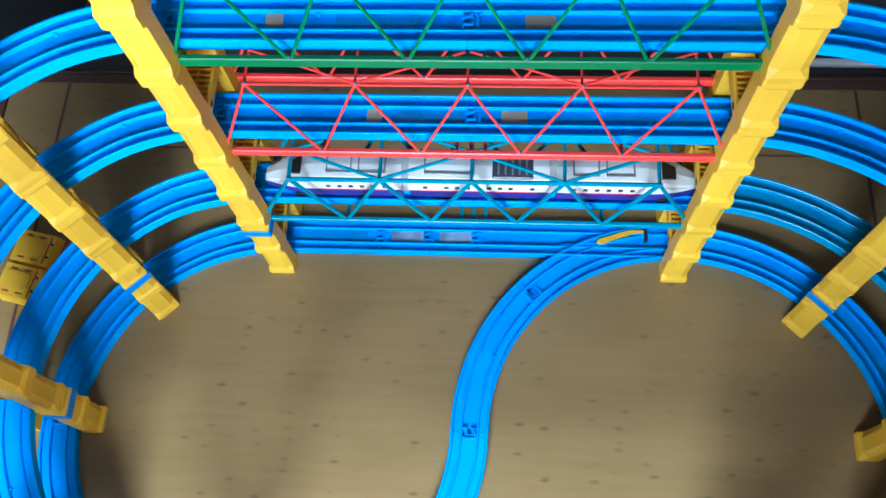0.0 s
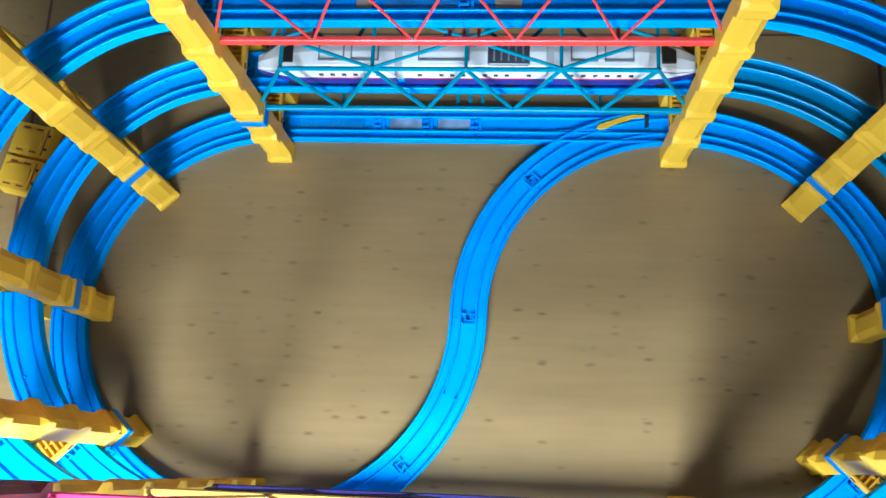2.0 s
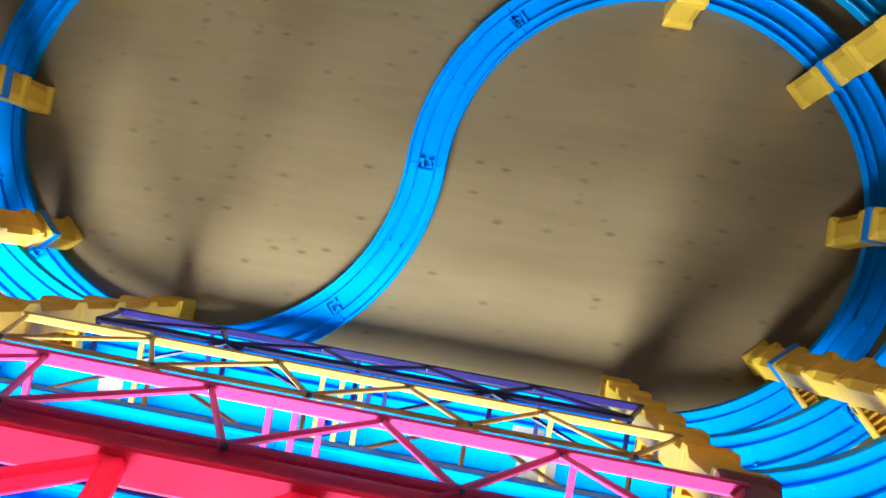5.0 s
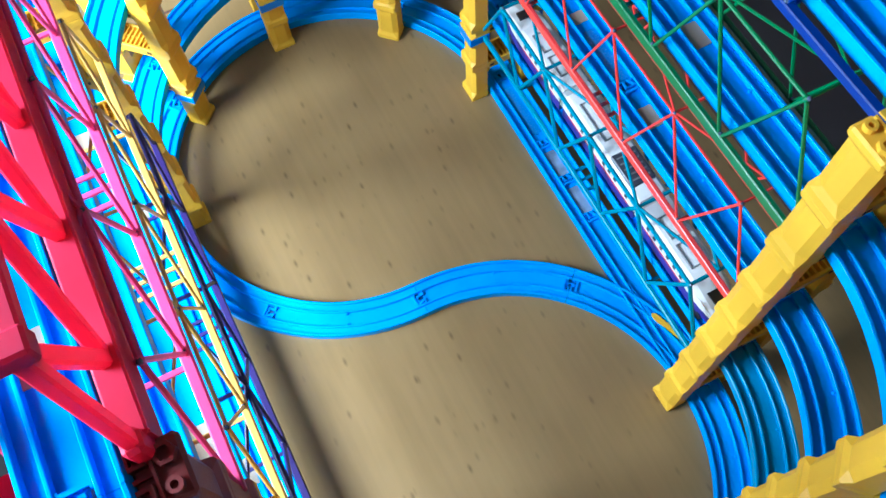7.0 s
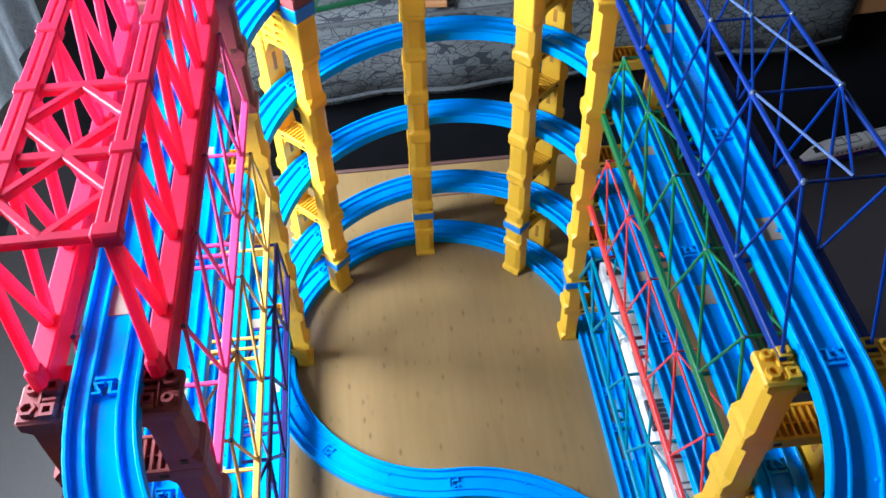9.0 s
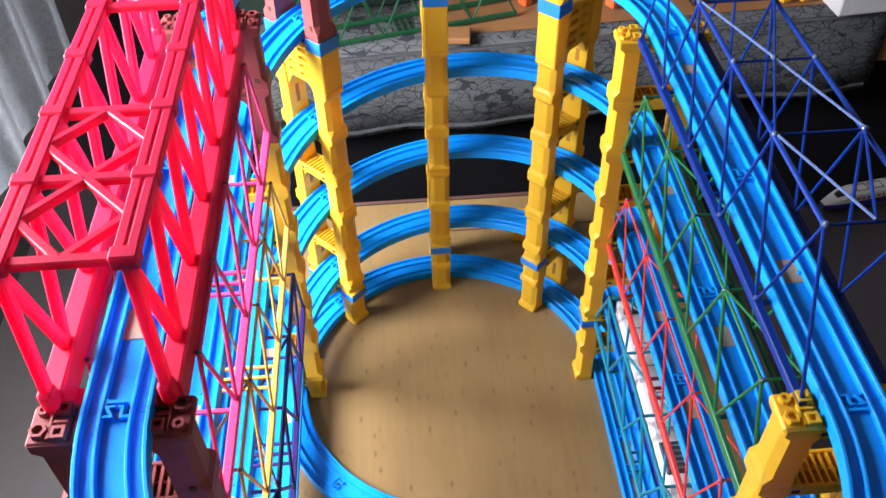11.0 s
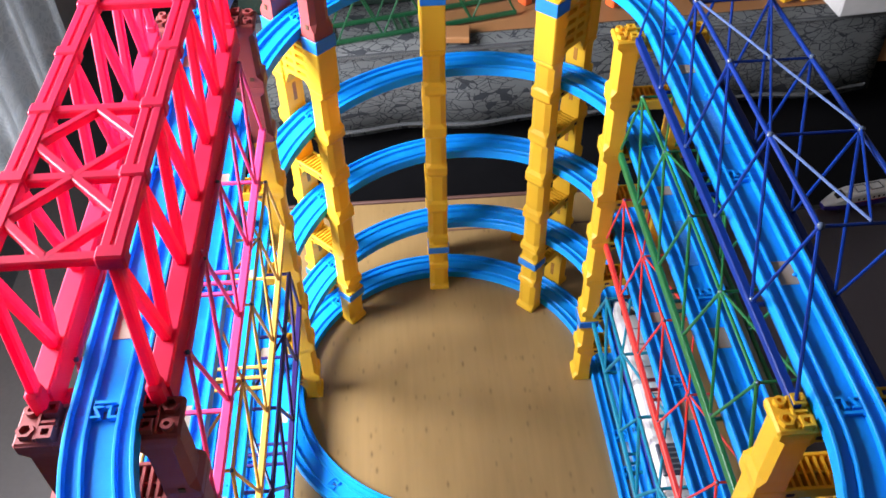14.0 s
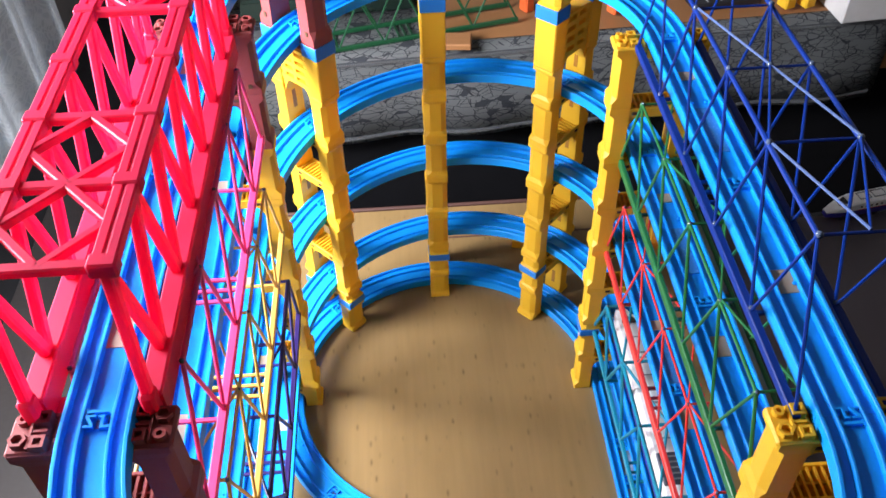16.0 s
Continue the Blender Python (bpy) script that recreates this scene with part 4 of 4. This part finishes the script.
    if nose:
        e = x0 + length * (0.745 if nose > 0 else 0.255)
        ws = bmesh.new()
        vs = [(e - nose * 0.004, -0.0095, 0.0385), (e - nose * 0.004, 0.0095, 0.0385), (e + nose * 0.010, 0.0060, 0.0318), (e + nose * 0.010, -0.0060, 0.0318)]
        a = [ws.verts.new(v) for v in vs]
        c = [ws.verts.new((v[0], v[1], v[2] + 0.0022)) for v in vs]
        ws.faces.new(c)
        ws.faces.new(list(reversed(a)))
        for i in range(4):
            j = (i + 1) % 4
            ws.faces.new((a[i], a[j], c[j], c[i]))
        part("windscreen", ws, BLACK, body, "black windscreen")
    for x in (x0 + length * 0.25, x0 + length * 0.75):
        for s in (-1, 1):
            w = bmesh.new()
            bmesh.ops.create_cone(w, cap_ends=True, segments=14, radius1=0.0062, radius2=0.0062, depth=0.004,
                                  matrix=Matrix.Translation((x, s * 0.0135, 0.0062)) @ Matrix.Rotation(math.pi / 2, 4, "X"))
            part("wheel", w, BLACK, body)
    return body


def train(label, m):
    t = thing("toy_train", label, "toy train", m)
    car(t, -0.208, 0.135, -1)
    car(t, -0.066, 0.132, 0)
    car(t, 0.073, 0.135, 1)
    for x in (-0.0695, 0.0695):
        bm = bmesh.new()
        box(bm, x - 0.006, x + 0.006, -0.006, 0.006, 0.010, 0.019, 0.001)
        part("coupler", bm, INDIGO, t)
        bm = bmesh.new()
        frustum(bm, (x - 0.0060, x + 0.0060, -0.0165, 0.0165), (x - 0.0052, x + 0.0052, -0.0140, 0.0140), 0.0195, 0.0405)
        part("gangway", bm, PALE, t, "pale grey gangway hood between two cars")


# ---- around the layout ----
def cabinet():
    # the cabinet stands slightly askew to the layout
    askew = Matrix.Translation((-0.862, 0.085, 0)) @ pose(0, 0, 0, 0, 0, 3.1) @ Matrix.Translation((0.862, -0.085, 0))
    t = thing("low_cabinet", "low black-fronted cabinet with a plain wooden top", "cabinet", askew)
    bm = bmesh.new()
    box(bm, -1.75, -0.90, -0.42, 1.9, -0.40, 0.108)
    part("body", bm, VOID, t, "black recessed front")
    bm = bmesh.new()
    box(bm, -1.8, -0.872, -0.44, 1.95, 0.110, 0.132, 0.003)
    part("top", bm, SHELFWOOD, t, "orange-brown wooden top")
    bm = bmesh.new()
    box(bm, -0.899, -0.866, 0.899, 1.020, 0.010, 0.1095, 0.002)
    part("end_panel", bm, SHELFWOOD, t, "bare orange-brown wooden end panel")
    # patterned cloth that hangs over the front edge
    def wave(i):
        return 0.004 * math.sin(i * 0.9) + 0.003 * math.sin(i * 0.37 + 1)

    bm = bmesh.new()
    n = 40
    rows = []
    for i in range(n + 1):
        y = -0.43 + 1.325 * i / n
        w = wave(i)
        back = -1.20 if y < 0.02 else -0.890
        rows.append([bm.verts.new(p) for p in ((back, y, 0.1350), (-0.885, y, 0.1362), (-0.866, y, 0.130), (-0.860 + w * 0.3, y, 0.110), (-0.856 + w, y, 0.03), (-0.852 + w * 1.6, y, -0.045))])
    for r0, r1 in zip(rows, rows[1:]):
        for i in range(5):
            bm.faces.new((r0[i], r0[i + 1], r1[i + 1], r1[i]))
    bmesh.ops.solidify(bm, geom=bm.faces[:], thickness=0.003)
    c = tagged(part("cloth_runner", bm, FABRIC, smooth=True, at=askew), "grey shard-patterned cloth hanging over the cabinet edge", "cloth")
    # twisted cord along both hems: slanted pale strands on a dark core
    for x, swell, z0 in ((-0.8650, 0.17, 0.119), (-0.8555, 1.53, -0.036)):
        bm = bmesh.new()
        prev = None
        for i in range(n + 1):
            xs, y = x + swell * wave(i + 0.3), -0.42 + 1.305 * i / n
            ring = [bm.verts.new((xs + u, y, z0 + v)) for u, v in ((0, 0), (0.0060, 0), (0.0060, 0.0055), (0, 0.0055))]
            if prev:
                for j in range(4):
                    bm.faces.new((prev[j], prev[(j + 1) % 4], ring[(j + 1) % 4], ring[j]))
            else:
                bm.faces.new(ring)
            prev = ring
        bm.faces.new(prev)
        bmesh.ops.recalc_face_normals(bm, faces=bm.faces[:])
        cord = part("hem_cord", bm, CORDDARK, c, "dark grey twisted cord")
        bm = bmesh.new()
        for i in range(320):
            y = -0.42 + 1.305 * i / 320
            xs = x + 0.0062 + swell * wave(i / 8 + 0.3)
            bar(bm, (xs, y, z0 - 0.0002), (xs, y + 0.0030, z0 + 0.0057), 0.0012, 0.0018)
        tagged(part("cord_weave", bm, CORDPALE, cord), "pale grey slanted strands", kind="stuff")
    # spare toys on the cabinet
    t = truss("spare_green_bridge", SHADED_GREEN, "green rod truss toy bridge, darkened for shade, lying on the cabinet", 0.0, 0.0, 0.09, (0.006, 0.008), 0.0018)
    t.matrix_basis = pose(-0.926, -0.031, 0.142, 0, 0, 102.7)
    # low dark green block added to fill a dark area on the cloth
    bm = bmesh.new()
    frustum(bm, (-0.052, 0.052, -0.165, 0.165), (-0.046, 0.046, -0.158, 0.158), 0.0, 0.040)
    bmesh.ops.bevel(bm, geom=bm.edges[:], offset=0.004, segments=2, affect="EDGES")
    tagged(part("plastic_tray", bm, DARK_GREEN, at=pose(-1.045, -0.175, 0.1395, 0, 0, 4)), "low dark green block with tapered sides on the cloth", "tray")
    bm = bmesh.new()
    box(bm, -0.036, 0.036, -0.068, 0.068, 0.0, 0.016, 0.003)
    case = tagged(part("flat_case", bm, BLACK, at=pose(-0.992, 0.580, 0.1325, 0, 0, 8)), "flat black plastic case on the wooden cabinet top", "case")
    for y in (-0.040, -0.013, 0.014, 0.041):
        bm = bmesh.new()
        box(bm, -0.030, 0.030, y - 0.0015, y + 0.0015, 0.0155, 0.0172)
        part("ridge", bm, GREY, case)
    bm = bmesh.new()
    box(bm, -0.05, 0.05, -0.085, 0.085, 0, 0.085, 0.003)
    tagged(part("white_box", bm, CARD, at=pose(-0.937, 0.852, 0.132, 0, 0, 5)), "small white cardboard box on the cabinet", "box")
    for y in (0.69, 0.728):
        bm = bmesh.new()
        box(bm, -0.014, 0.014, -0.012, 0.012, 0, 0.03, 0.003)
        box(bm, -0.005, 0.005, -0.005, 0.005, 0.03, 0.037, 0.001)
        tagged(part("yellow_block", bm, YELLOW, at=pose(-0.945, y, 0.1385, 0, 0, 20)), "small yellow plastic toy block on the cabinet", "toy block")
    for x, y in ((-0.992, 0.206), (-0.955, 0.366)):
        bm = bmesh.new()
        box(bm, -0.012, 0.012, -0.01, 0.01, 0, 0.03, 0.003)
        bmesh.ops.create_cone(bm, cap_ends=True, segments=10, radius1=0.006, radius2=0.004, depth=0.014, matrix=Matrix.Translation((0, 0, 0.036)))
        tagged(part("orange_block", bm, ORANGE, at=pose(x, y, 0.132 if x < -0.98 else 0.1385, 0, 0, 30)), "small orange plastic toy part on the cabinet", "toy block")
    bm = bmesh.new()
    box(bm, -0.035, 0.035, -0.022, 0.022, 0, 0.012, 0.002)
    tagged(part("wood_offcut", bm, SHELFWOOD, at=pose(-0.872, 0.055, 0.1392, 0, 0, 84)), "short pale wooden offcut lying on the cloth edge", "wood")


def spare_pier(m):
    """A pier block lying on its side: two moulded halves with raised panels, slots and peg holes."""
    t = thing("spare_pier_block", "loose yellow plastic toy pier block lying on the table", "toy bridge pier", m, group="loose pier blocks")
    for x in (-0.0205, 0.0205):
        bm = bmesh.new()
        frustum(bm, (x - 0.0200, x + 0.0200, -0.026, 0.026), (x - 0.0185, x + 0.0185, -0.022, 0.022), 0.0, 0.026)
        half = part("half", bm, YELLOW, t)
        bm = bmesh.new()
        prism(bm, [(x - .010, -.010), (x - .007, -.013), (x + .007, -.013), (x + .010, -.010), (x + .010, .012), (x + .006, .016), (x - .006, .016), (x - .010, .012)], 0.0255, 0.0285)
        part("panel", bm, YELLOW, half)
        for sx in (-1, 1):
            for y in (-0.006, 0.010):
                bm = bmesh.new()
                box(bm, x + sx * 0.0135 - 0.0008, x + sx * 0.0135 + 0.0008, y - 0.004, y + 0.004, 0.0258, 0.0266)
                part("slot", bm, BROWN, half)
        bm = bmesh.new()
        box(bm, x - 0.016, x + 0.016, -0.0172, -0.0160, 0.0258, 0.0266)
        part("seam", bm, BROWN, half)
        for sx in (-1, 1):
            bm = bmesh.new()
            bmesh.ops.create_cone(bm, cap_ends=True, segments=10, radius1=0.0016, radius2=0.0016, depth=0.0012, matrix=Matrix.Translation((x + sx * 0.008, -0.0196, 0.0262)))
            part("peg_hole", bm, BLACK, half)


def loose_things():
    spare_pier(pose(-0.500, 0.165, 0.0008, 0, 0, 78))
    bm = bmesh.new()
    box(bm, -0.040, 0.040, -0.006, 0.006, 0, 0.016, 0.002)
    box(bm, -0.030, 0.030, -0.003, 0.003, 0.016, 0.020, 0.001)
    tagged(part("brown_block", bm, BROWN, at=pose(-0.466, 0.176, 0.0005, 0, 0, 78)), "slim dark brown plastic toy part beside a yellow block", "toy block")
    bm = bmesh.new()
    rod(bm, (0.395, 0.462, -0.0065), (0.95, 0.456, -0.0065), 0.0055, 14)
    tagged(part("steel_tube", bm, STEEL, smooth=True), "shiny steel tube lying on the dark tabletop", "tube")
    train("white toy bullet train with a dark blue skirt on the rails", pose(0.006, R + 0.0010, N_LEVEL[1] - 0.002))
    train("white toy bullet train parked on the dark tabletop", pose(-0.55, 0.815, -0.012, 0, 0, 100) @ Matrix.Diagonal((0.85, 0.85, 0.85, 1)))


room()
tables()
railway()
piers()
bridges()
cabinet()
loose_things()
